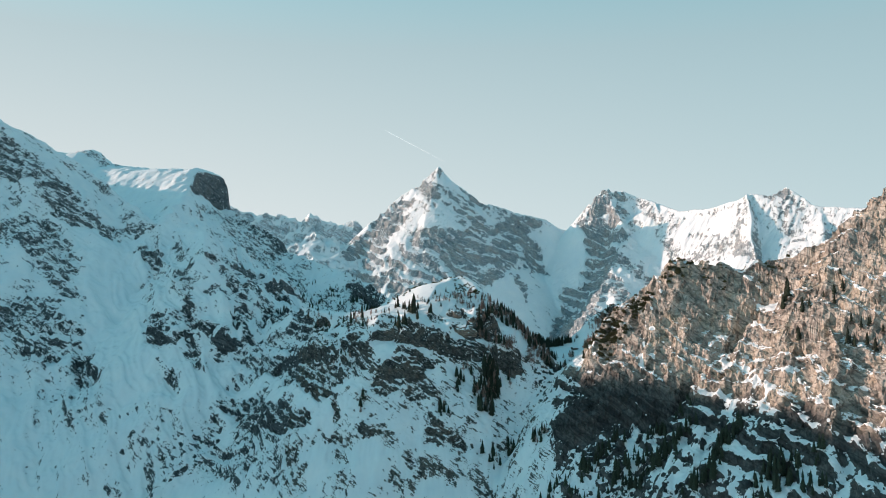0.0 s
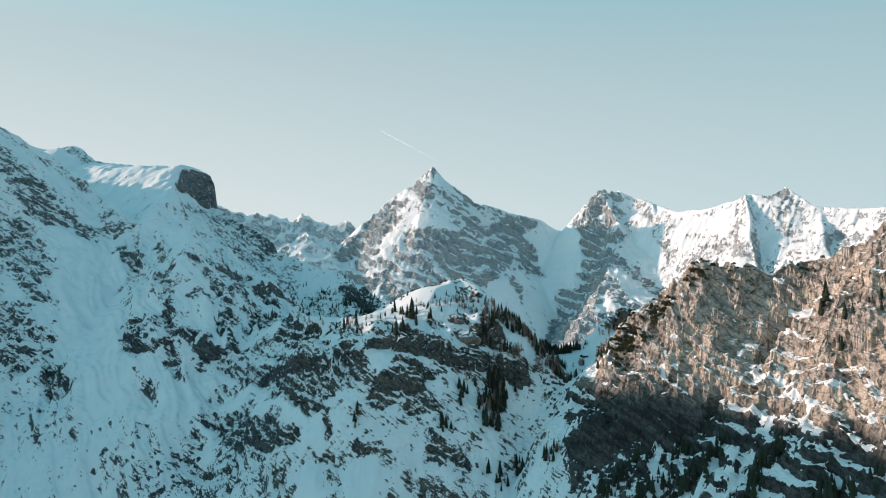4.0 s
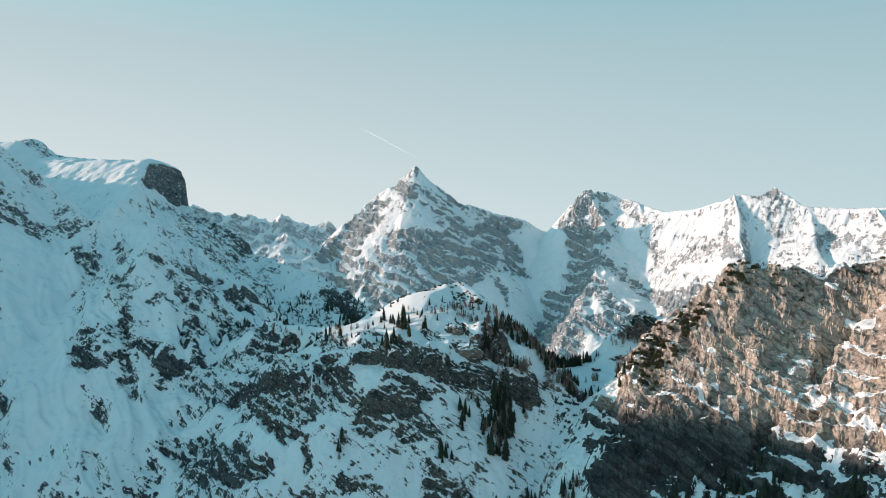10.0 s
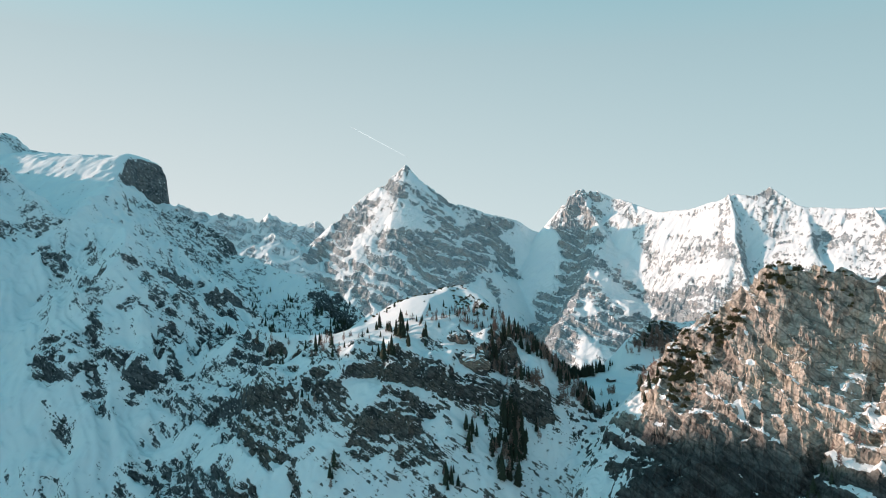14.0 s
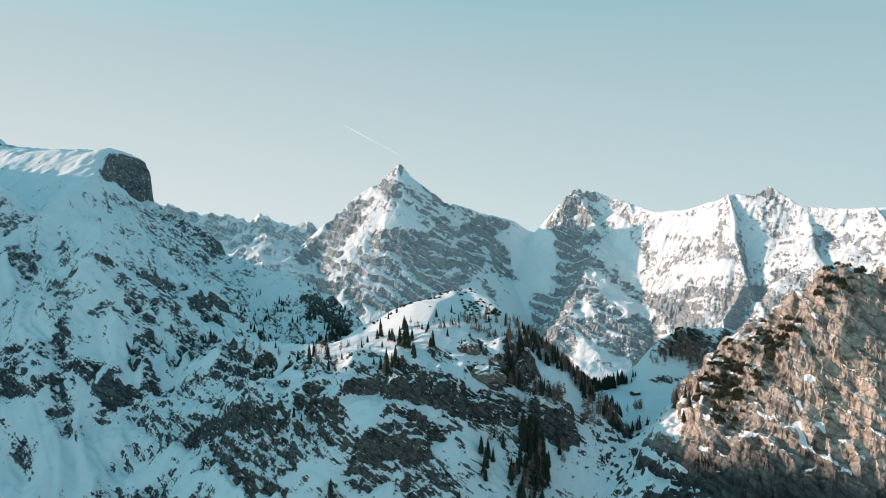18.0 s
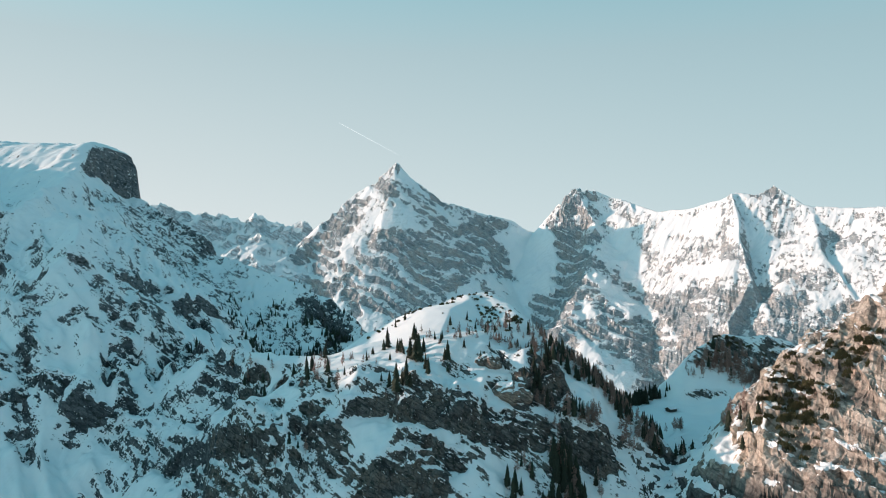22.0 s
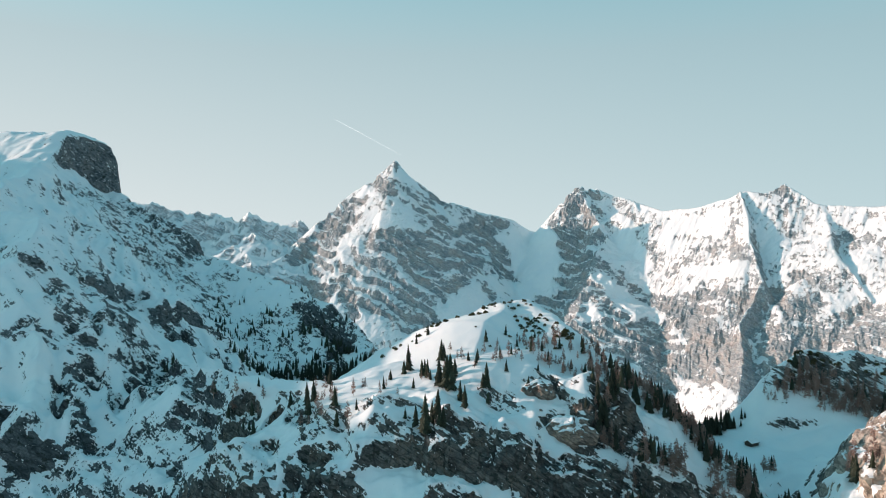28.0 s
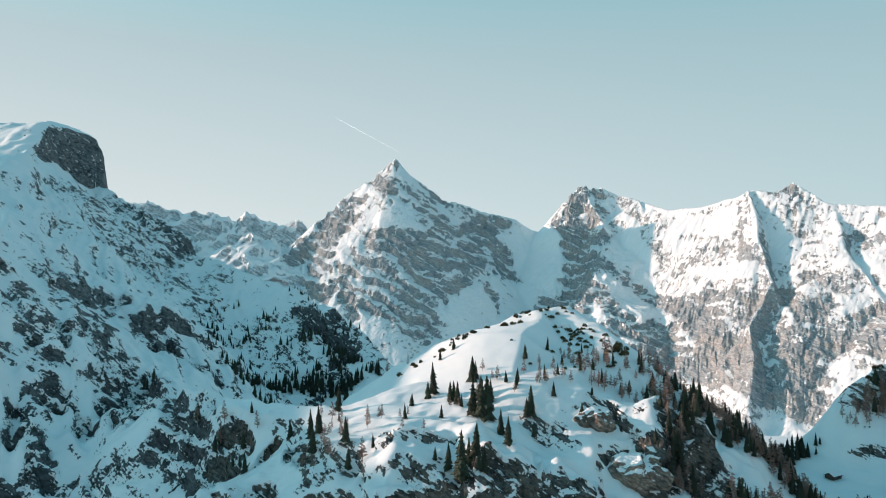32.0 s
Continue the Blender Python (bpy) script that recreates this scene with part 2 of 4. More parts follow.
CLIFF = [(800, 300, 260), (560, 480, 170), (430, 590, 95), (372, 640, 60), (358, 660, 43), (338, 690, 12), (316, 720, -4), (279, 735, -7),
         (254, 740, -4), (226, 754, 0), (210, 780, -25), (186, 800, -51), (158, 830, -100), (148, 838, -118)]
HUMMOCK = [(150, 950, -110), (160, 958, -95), (169, 962, -84), (197, 968, -67), (212, 972, -61), (240, 976, -62), (262, 975, -65), (285, 970, -74), (330, 960, -66), (520, 900, 20)]
SUMMIT_EAST = [(-48, 4400, 502), (-30, 4398, 516), (-14, 4398, 508), (-4, 4400, 482), (52, 4410, 432), (216, 4440, 321), (398, 4470, 266),
               (582, 4500, 225), (690, 4510, 158), (775, 4500, 140), (828, 4480, 172), (858, 4470, 246), (889, 4460, 318), (910, 4455, 382), (960, 4455, 396),
               (1035, 4450, 390), (1121, 4400, 338), (1195, 4310, 304)]
SUMMIT_WEST = [(-32, 4400, 510), (-140, 4430, 426), (-266, 4440, 334), (-402, 4410, 217), (-449, 4340, 127), (-548, 4220, 42), (-652, 4080, -60), (-700, 3950, -110)]
SUMMIT_SPUR = [(-32, 4400, 510), (-117, 4360, 421), (-179, 4290, 311), (-229, 4190, 163), (-226, 4110, 28), (-201, 4020, -101), (-192, 3920, -222), (-176, 3740, -344)]
EAST_SPUR = [(988, 4450, 386), (984, 4130, 110), (816, 3830, -98), (689, 3640, -233), (587, 3430, -391), (523, 3240, -568)]
RANGE = [(1195, 4310, 304), (1190, 4250, 292), (1255, 4100, 244), (1355, 3950, 250), (1445, 3800, 275), (1490, 3700, 303),
         (1550, 3640, 292), (1590, 3630, 312), (1622, 3620, 332), (1650, 3580, 296), (1690, 3500, 242), (1790, 3400, 220), (1900, 3250, 215), (2150, 3000, 240)]
RIB_A = [(1464, 3700, 305), (1400, 3480, 92), (1378, 3300, -74), (1227, 3160, -221), (1122, 3010, -360), (1056, 2880, -485)]
RIB_B = [(1679, 3480, 238), (1635, 3230, 22), (1600, 3030, -154), (1494, 2830, -321), (1378, 2660, -446)]
RIB_C = [(1189, 4240, 305), (1163, 4020, 81), (1150, 3920, -40)]
RIB_D = [(1870, 3250, 213), (1821, 3010, 20), (1763, 2810, -142), (1645, 2620, -295)]


def valley(x, y):
    return -330 - 60 * step(1050, 2000, y) + 25 * fbm(x, y, 700, 3, 91)


def ledges(x, y, z, rows, seed):
    """Rock steps on a slope: along each lip (x, y to x, y, drop) the snow bulges and breaks off on the valley side."""
    for ax, ay, bx, by, drop in rows:
        cx, cy, size = (ax + bx) / 2, (ay + by) / 2, math.hypot(bx - ax, by - ay)
        near = (np.abs(x - cx) < size + 4 * drop) & (np.abs(y - cy) < size + 4 * drop)
        if not near.any():
            continue
        tx, ty = (bx - ax) / size, (by - ay) / size
        nx, ny = (ty, -tx) if tx > 0 else (-ty, tx)
        px, py = x[near], y[near]
        wave = (0.22 * drop + 1.0) * fbm(px, py, 14 + drop, 4, seed, 0.6)
        u, v = ((px - cx) * tx + (py - cy) * ty) / (0.56 * size), (px - cx) * nx + (py - cy) * ny + wave
        win = np.clip(1 - u * u, 0, 1) ** 0.45 * (0.85 + 0.4 * fbm(px, py, 24, 3, seed + 9))
        f = step(-2.4 * drop - 4, -0.1 * drop, v) * (1 - step(0, 0.26 * drop + 1.0, v))
        z[near] += drop * win * f
    return z


def terraces(x, y, z, period, dip, seed):
    """Beds of rock: by how much each step of that height, dipping along x, lies under or over the even slope."""
    f = (z + dip * x) / period + 1.5 * fbm(x, y, period * 6, 4, seed)
    k = np.floor(f)
    f = f - k
    hard = 0.35 + 0.3 * lattice(k.astype(np.int64), k.astype(np.int64) * 0 + 3, seed) / 6.2831853
    return period * (step(hard, 1.0, f) - f)


def patches(p, q, rows, wave, size, seed):
    """How much rock (or, below zero, snow) lies along each stretch (p, q to p, q, half width, amount), with a ragged edge."""
    a, b = p + wave * fbm(p, q, size, 4, seed, 0.6), q + wave * fbm(p, q, size, 4, seed + 40, 0.6)
    out = np.zeros(p.shape)
    for ax, ay, bx, by, width, much in rows:
        dx, dy = bx - ax, by - ay
        s = np.clip(((a - ax) * dx + (b - ay) * dy) / (dx * dx + dy * dy + 1e-6), 0, 1)
        here = much * step(1.35 * width, 0.55 * width, np.hypot(a - ax - s * dx, b - ay - s * dy))
        out = np.maximum(out, here) if much > 0 else np.minimum(out, here)
    return out


def blocks(u, v, size, seed):
    """Broken rock: flat facets of random depth and tilt over cells of about that size."""
    u, v = u / size, v / size
    iu, iv = np.floor(u).astype(np.int64), np.floor(v).astype(np.int64)
    best, out = np.full(u.shape, 9.0), np.zeros(u.shape)
    for du in (-1, 0, 1):
        for dv in (-1, 0, 1):
            a, b = lattice(iu + du, iv + dv, seed), lattice(iu + du, iv + dv, seed + 5)
            x, y = u - iu - du - a / 6.2831853, v - iv - dv - b / 6.2831853
            d = x * x + y * y
            won = d < best
            best = np.where(won, d, best)
            out = np.where(won, 0.6 * np.sin(a * 3 + b) + 0.9 * (x * np.cos(a * 5) + y * np.sin(b * 3)), out)
    return out


def near_bare(x, y, z):
    wood = step(900, 1060, y) * step(-420, -300, x)
    calm = np.exp(-(((x - 175) / 50) ** 2 + ((y - 925) / 40) ** 2)) + 0.72 * np.exp(-(((x + 20) / 75) ** 2 + ((y - 905) / 38) ** 2)) \
        + 0.9 * np.exp(-(((x + 120) / 45) ** 2 + ((y - 960) / 55) ** 2))
    calm = calm + np.exp(-(((x - 195) / 32) ** 2 + ((y - 938) / 9) ** 2))
    hill = 0.16 * np.exp(-(((x - 225) / 56) ** 2 + ((y - 966) / 16) ** 2)) + 0.3 * np.exp(-(((x - 20) / 14) ** 2 + ((y - 950) / 10) ** 2)) + 0.34 * np.exp(-(((x - 46) / 10) ** 2 + ((y - 935) / 12) ** 2))
    rocky = np.maximum(0.88 * patches(x, y, SLOPE_ROCK, 13, 45, 33), patches(x, y, KNOLL_ROCK + KNOLL_FOOT, 5, 18, 35))
    snowed = np.minimum(patches(x, y, SLOPE_SNOW, 13, 45, 37), patches(x, y, KNOLL_SNOW, 5, 18, 39))
    rocky = np.maximum(rocky, patches(x, y, KNOLL_SPECKLE, 7, 22, 36))
    return hill + 0.69 * rocky + snowed * (1 - rocky) + 0.05 * wood - 0.36 * np.clip(calm, 0, 1)


def lying(x, y, rows):
    """Snow lying along ramps and ledges: rows of (x, y, x, y, width)."""
    out = np.zeros(x.shape)
    w = 3.0 * fbm(x, y, 9, 3, 88)
    for ax, ay, bx, by, width in rows:
        dx, dy = bx - ax, by - ay
        s = np.clip(((x - ax) * dx + (y - ay) * dy) / (dx * dx + dy * dy), 0, 1)
        d = np.hypot(x - ax - s * dx, y - ay - s * dy) + w
        out = np.maximum(out, step(width, width * 0.4, d))
    return out


def cliff_bare(x, y, z):
    return 0.42 * step(-150, -95, z) * step(95, 150, x) - 0.1 + patches(x, y, WALL_ROCK, 5, 18, 46) - 0.9 * lying(x, y, SNOW_RAMPS)


def far_bare(x, y, z):
    rocky = np.maximum(patches(x, z, PEAK_ROCK, 34, 120, 35), patches(x, z, RANGE_ROCK, 34, 120, 38))
    snowed = np.minimum(patches(x, z, PEAK_SNOW, 30, 120, 41), patches(x, z, RANGE_SNOW, 30, 120, 44))
    return (0.7 + 0.35 * step(-100, -200, z)) * rocky + snowed * (1 - 0.7 * rocky) + 0.12 * step(1050, 1250, x) * step(80, -120, z)


def near_height(x, y):
    """The valley head: the shaded mountainside, the wooded knoll, the sunlit cliff and the saddle between them."""
    wx, wy = 9 * fbm(x, y, 90, 3, 11), 9 * fbm(x, y, 90, 3, 12)
    a, b = x + wx, y + wy
    z = ridge(a, b, MAIN_SPUR, fall((60, 66), (200, 205), (500, 430)), fall((60, 45), (300, 200)), None, 8.0, 40.0, 200, (0.83, 0.55))
    z = higher(z, ridge(x, y, WEST_RIM, fall((60, 40), (300, 300)), fall((60, 40), (300, 300))), 4)
    p = ridge(x, y, PLATEAU, fall((40, 3), (70, 11), (150, 72), (400, 290)), fall((50, 70), (300, 330)),
                        fall((4, 3), (16, 62), (60, 110), (200, 220)))
    brink = (x + 445) * 0.59 - (y - 1585) * 0.81 + 5 * fbm(x, y, 30, 3, 14)
    z = higher(z, p - (66 * step(0, 6, brink) + 7 * np.maximum(brink - 5, 0)) * step(-490, -458, x) - 6 * np.maximum(x + 446 + 0.3 * (y - 1585), 0), 3)
    z = higher(z, ridge(x, y, TAIL, fall((40, 28), (150, 105), (400, 310)), fall((50, 70), (300, 330)), fall((5, 5), (14, 34), (80, 100))), 4)
    z = higher(z, ridge(x, y, TAIL_LOW, fall((40, 26), (150, 105), (400, 310)), fall((50, 60), (300, 330))), 4)
    z = higher(z, ridge(a, b, LIP_SPUR, fall((50, 32), (200, 150), (400, 330)), fall((40, 30), (200, 150), (400, 330)), None, 8.0, 34.0, 210, (0.86, 0.5)), 8)
    z = higher(z, ridge(a, b, NOSE_SPUR, fall((60, 45), (300, 240)), fall((80, 50), (300, 190))), 8)
    k = ridge(x + 0.5 * wx, y + 0.5 * wy, KNOLL, fall((10, 1), (60, 8), (100, 32), (150, 81), (320, 270)), fall((40, 26), (200, 150)))
    cap = 33 + 0.95 * (x - 36) + 3 * fbm(x, y, 26, 3, 44)
    z = higher(z, -higher(-k, cap, 5), 5)
    z = higher(z, ridge(a, b, WEST_SADDLE, fall((12, 4), (45, 42), (110, 112), (320, 310)), fall((10, 5), (120, 80))), 5)
    c = ridge(x + 0.7 * wx, y + 0.7 * wy, CLIFF, fall((30, 14), (200, 130)), fall((6, 4), (30, 51), (60, 91), (78, 110), (92, 150), (135, 175), (300, 335)),
              fall((4, 5), (16, 38), (40, 92), (90, 150)), 9.0, 44.0, 280, (0.75, -0.66))
    z = higher(z, c, 3)
    z = higher(z, ridge(x + 0.4 * wx, y + 0.4 * wy, HUMMOCK, fall((10, 10), (34, 33), (60, 50), (300, 210)), fall((30, 24), (60, 56), (300, 250))), 4)
    back = step(948, 990, y - 0.25 * (x - 150)) * step(84, 104, x) * step(222, 205, x)
    z = z - 45 * back
    flat = step(86, 112, x - 0.2 * (926 - y)) * step(236, 208, x) * step(862, 892, y) * step(962, 945, y - 0.25 * (x - 150))
    floor = -113 + 0.11 * np.maximum(y - 926, 0) - 0.14 * np.maximum(926 - y, 0) + 0.25 * np.maximum(x - 180, 0)
    z = z * (1 - flat) + np.maximum(floor, np.minimum(z, floor + 3 + 70 * step(158, 216, x) * step(930, 950, y))) * flat
    z = higher(z, valley(x, y), 25)
    rough = step(-60, 80, x) * step(900, 820, y)
    even = (1 - 0.9 * np.exp(-(((x + 25) / 85) ** 2 + ((y - 905) / 55) ** 2))) * (1 - 0.85 * flat)
    z = z + even * (3.4 * ridged(x, y, 46, 5, 21, 0.55) + 3.0 * fbm(x, y, 60, 3, 25) + 0.5 * ridged(x, y, 9, 3, 29)) + 1.2 * rough * ridged(x, y, 14, 3, 23)
    rocky = step(0.1, 0.6, patches(x, y, SLOPE_ROCK, 13, 45, 33))
    z = z + rocky * (0.6 * terraces(x, y, z, 13.0, 0.6, 62) + 0.6 * terraces(x, y, z, 5.0, 0.55, 64))
    rocky = step(0.1, 0.6, patches(x, y, KNOLL_ROCK + KNOLL_FOOT, 5, 18, 35))
    z = z + 0.7 * rocky * terraces(x, y, z, 6.0, 0.22, 66)
    face = step(100, 140, x) * step(880, 830, y) * step(-175, -140, z)
    z = z + face * (0.36 * terraces(x, y, z, 21.0, 0.7, 68) + 0.14 * terraces(x, y, z, 7.0, 0.7, 69))
    z = ledges(x, y, z, SLOPE_LEDGES, 60)
    z = ledges(x, y, z, KNOLL_LEDGES, 70)
    z = ledges(x, y, z, FOOT_LEDGES, 75)
    return z


def far_height(x, y):
    """The peak with its spurs and the long snow range."""
    wx, wy = 38 * fbm(x, y, 420, 3, 31), 38 * fbm(x, y, 420, 3, 32)
    a, b = x + wx, y + wy
    c, d = a + 16 * fbm(x, y, 110, 4, 33, 0.55), b + 16 * fbm(x, y, 110, 4, 34, 0.55)
    z = ridge(x, y, SUMMIT_EAST, fall((60, 85), (260, 350), (700, 800)), fall((300, 330), (900, 700)), None, 3.0, 70.0, 240)
    z = higher(z, ridge(x, y, SUMMIT_WEST, fall((80, 70), (400, 330)), fall((80, 95), (400, 480))), 10)
    z = higher(z, ridge(c, d, SUMMIT_SPUR, fall((60, 90), (300, 400)), fall((60, 95), (300, 430)), None, 7.0, 60.0, 230), 8)
    z = higher(z, ridge(c, d, EAST_SPUR, fall((50, 62), (400, 470)), fall((60, 30), (300, 115), (420, 215), (560, 400)), None, 6.0, 60.0, 250), 14)
    z = higher(z, ridge(x, y, RANGE, fall((60, 75), (250, 320), (900, 1100)), fall((300, 240), (900, 700)), None, 10.0, 34.0, 220), 10)
    for line, west in ((RIB_A, fall((60, 66), (300, 340))), (RIB_B, fall((60, 46), (300, 235))), (RIB_C, fall((60, 46), (300, 235))), (RIB_D, fall((60, 46), (300, 235)))):
        z = higher(z, ridge(a, b, line, west, fall((30, 42), (300, 400)), None, 5.0, 34.0, 260, (0.9, -0.45)), 12)
    z = higher(z, -570 + 40 * fbm(x, y, 500, 3, 95), 60)
    rocky = step(0.05, 0.6, np.maximum(patches(x, z, PEAK_ROCK, 34, 120, 35), patches(x, z, RANGE_ROCK, 34, 120, 38)) + 0.15)
    rocky = rocky * (1 - 0.65 * step(1000, 1150, x))
    z = z + rocky * (0.36 * terraces(x, y, z, 75.0, 0.7, 72) + 0.42 * terraces(x, y, z, 27.0, 0.6, 74))
    z = z + 7 * ridged(x, y, 240, 4, 41, 0.42) + 1.2 * ridged(x + 0.3 * y, 0.3 * y, 34, 3, 47, 0.5) - 5
    return z
# on the near slopes x, y to x, y, half width and how much rock shows there (below zero: snowed in); on the far ones x, height to x, height
SLOPE_ROCK_A = [(-667, 1170, -558, 1140, 29, 0.6), (-598, 1050, -551, 1049, 23, 0.6), (-564, 1072, -497, 1003, 26, 0.6), (-542, 1124, -449, 1156, 15, 0.5), (-528, 931, -492, 951, 20, 0.6),
    (-513, 906, -460, 929, 23, 0.5), (-442, 894, -382, 862, 11, 0.6), (-472, 902, -436, 894, 13, 0.5), (-446, 852, -370, 808, 24, 0.22), (-443, 784, -304, 788, 28, 0.16),
    (-346, 758, -219, 750, 24, 0.16), (-431, 1113, -406, 1089, 10, 0.7), (-360, 923, -324, 897, 12, 0.5), (-292, 889, -271, 863, 5, 0.5), (-245, 881, -197, 865, 16, 0.4)]
SLOPE_ROCK_B = [(-234, 844, -173, 760, 17, 0.48), (-193, 776, -159, 748, 7, 0.8), (-149, 726, -129, 704, 5, 0.5), (-198, 754, -181, 730, 8, 0.5), (-113, 761, -104, 740, 5, 0.7),
    (-96, 803, -81, 775, 8, 0.6), (-402, 1342, -364, 1352, 18, 0.38), (-389, 1125, -362, 1092, 5, 0.8), (-304, 1086, -281, 1147, 11, 0.6), (-297, 1033, -270, 992, 8, 0.55),
    (-349, 1011, -312, 941, 9, 0.6), (-319, 931, -290, 902, 10, 0.5), (-292, 906, -273, 905, 7, 0.7), (-252, 945, -244, 941, 5, 0.8), (-250, 925, -234, 912, 5, 0.6)]
SLOPE_ROCK_C = [(-297, 1110, -227, 994, 17, 0.5), (-228, 1050, -169, 914, 11, 0.55), (-183, 853, -127, 791, 9, 0.5), (-208, 902, -157, 877, 15, 0.4), (-145, 886, -136, 879, 4, 0.8),
    (-400, 1450, -262, 1385, 55, 0.42), (-425, 1545, -340, 1500, 22, 0.55), (-348, 1508, -304, 1490, 18, 0.85), (-205, 1153, -111, 1269, 5, 0.5), (-165, 1352, -108, 1286, 13, 0.95), (-840, 1712, -725, 1692, 24, 0.62), (-1010, 1290, -960, 1350, 40, 0.5)]
SLOPE_ROCK_D = [(-273, 1102, -227, 989, 5, 0.85), (-244, 1112, -209, 1124, 8, 0.85), (-225, 993, -168, 914, 7, 0.8), (-258, 935, -246, 934, 4, 0.9), (-254, 963, -223, 949, 5, 0.75), (-144, 892, -131, 870, 5, 0.8), (-119, 873, -106, 832, 3, 0.85), (-168, 1349, -134, 1301, 9, 0.95), (-280, 966, -259, 971, 8, 0.6), (-265, 1011, -243, 998, 6, 0.65), (-175, 907, -147, 879, 7, 0.55), (-231, 913, -186, 892, 7, 0.55), (-200, 1159, -169, 1272, 5, 0.6)]
SLOPE_ROCK_E = [(-290, 1400, -185, 1320, 30, 0.36), (-240, 1330, -150, 1290, 24, 0.36), (-194, 866, -123, 769, 12, 0.6), (-232, 828, -146, 746, 11, 0.65), (-201, 776, -136, 698, 16, 0.4), (-248, 786, -199, 732, 13, 0.45), (-131, 819, -103, 777, 10, 0.6), (-116, 728, -81, 688, 9, 0.4)]
SLOPE_ROCK = SLOPE_ROCK_D + SLOPE_ROCK_E + SLOPE_ROCK_A + SLOPE_ROCK_B + SLOPE_ROCK_C
SLOPE_SNOW = [(-480, 790, -340, 765, 45, -0.2), (-474, 1118, -344, 836, 23, -0.5), (-364, 1015, -323, 921, 11, -0.5), (-269, 838, -244, 844, 21, -0.5), (-122, 750, -109, 700, 11, -0.5), (-467, 1015, -425, 941, 13, -0.4),
    (-389, 1076, -372, 1044, 7, -0.5), (-270, 926, -267, 958, 8, -0.4), (-139, 895, -99, 877, 8, -0.5), (-128, 873, -110, 798, 7, -0.4), (-242, 1417, -219, 1366, 13, -0.4),
    (-306, 964, -293, 971, 9, -0.3)]
KNOLL_ROCK = [(-74, 829, -50, 834, 3, 0.7), (-16, 837, -8, 831, 3, 0.7), (-67, 811, -47, 805, 5, 0.6), (-37, 809, -5, 801, 7, 0.7), (34, 838, 62, 838, 6, 0.7),
    (10, 813, 50, 812, 9, 1.0), (60, 821, 81, 811, 7, 0.6), (-97, 799, -81, 788, 4, 0.6), (-94, 779, -87, 770, 3, 0.6), (-41, 783, -7, 785, 3, 0.65),
    (-59, 769, -20, 772, 4, 0.7), (21, 937, 28, 922, 3, 0.5), (16, 835, 31, 826, 6, 0.6)]
KNOLL_FOOT = [(-63, 759, -14, 761, 9, 0.75), (-11, 727, 13, 725, 9, 0.75), (-76, 724, -49, 716, 5, 0.6), (-28, 706, 2, 700, 7, 0.6), (22, 708, 69, 670, 11, 0.45), (-48, 773, -3, 787, 7, 0.5), (-43, 688, -28, 686, 5, 0.5)]
KNOLL_SPECKLE = [(-115, 892, -94, 824, 8, 0.7), (-106, 815, -78, 786, 8, 0.75), (56, 815, 78, 808, 8, 0.55), (-47, 770, 2, 781, 4, 0.66), (11, 800, 42, 796, 6, 0.75), (-89, 780, -65, 767, 5, 0.7), (-25, 854, 2, 842, 4, 0.7), (19, 859, 46, 847, 4, 0.6), (70, 872, 100, 856, 6, 0.5), (87, 825, 103, 810, 5, 0.6)]
KNOLL_SNOW = [(-69, 867, -24, 884, 7, -0.4), (-82, 850, -33, 850, 5, -0.3), (-66, 787, -53, 776, 5, -0.5), (-25, 790, -6, 791, 3, -0.4), (3, 816, 17, 821, 4, -0.5),
    (3, 786, 35, 792, 6, -0.4), (81, 843, 172, 960, 12, -0.6), (59, 841, 60, 831, 3, -0.3)]
# rock steps: the lip from x, y to x, y, and the drop below it
SLOPE_LEDGES = [(-349, 908, -311, 884, 14), (-189, 771, -156, 747, 9), (-319, 1022, -303, 1039, 9), (-269, 893, -236, 893, 17), (-257, 1126, -214, 1180, 14),
    (-180, 853, -120, 793, 16), (-160, 1334, -107, 1281, 14), (-299, 1068, -285, 1146, 9), (-289, 903, -271, 904, 7), (-214, 1013, -165, 916, 9)]
KNOLL_LEDGES = [(-79, 805, -47, 808, 13), (-47, 804, -19, 802, 17), (-18, 802, 4, 800, 16), (-75, 827, -50, 830, 4), (30, 833, 60, 843, 15),
    (6, 804, 45, 810, 10), (54, 814, 81, 816, 20), (-47, 783, -7, 786, 5), (-62, 768, -21, 771, 12), (-97, 795, -80, 790, 9)]
PEAK_ROCK_A = [(-244, 243, -289, 163, 33, 0.55), (-327, 244, -451, 55, 48, 0.8), (-440, 82, -533, -25, 36, 0.65), (-295, 163, -387, -24, 40, 0.75), (-385, -55, -281, -54, 28, 0.5),
    (-279, -74, -210, -203, 34, 0.75), (-488, -81, -323, -158, 34, 0.7), (-53, 106, 183, 54, 63, 0.7), (194, 166, 403, 116, 42, 0.55), (128, 27, 352, 1, 74, 0.7),
    (23, 27, 172, -99, 56, 0.62), (168, -147, 276, -100, 40, 0.6), (415, 175, 510, 2, 34, 0.75), (446, -26, 575, -108, 17, 0.75), (504, 201, 562, 171, 23, 0.7)]
PEAK_ROCK_B = [(-166, 436, -62, 322, 36, 0.75), (-285, 310, -195, 288, 26, 0.55), (-24, 500, -16, 470, 10, 0.7), (163, 311, 236, 284, 17, 0.75), (-180, 1, 64, -259, 103, 0.42), (389, -103, 427, -201, 33, 0.65), (-24, 362, 141, 236, 50, 0.3)]
PEAK_ROCK = PEAK_ROCK_A + PEAK_ROCK_B
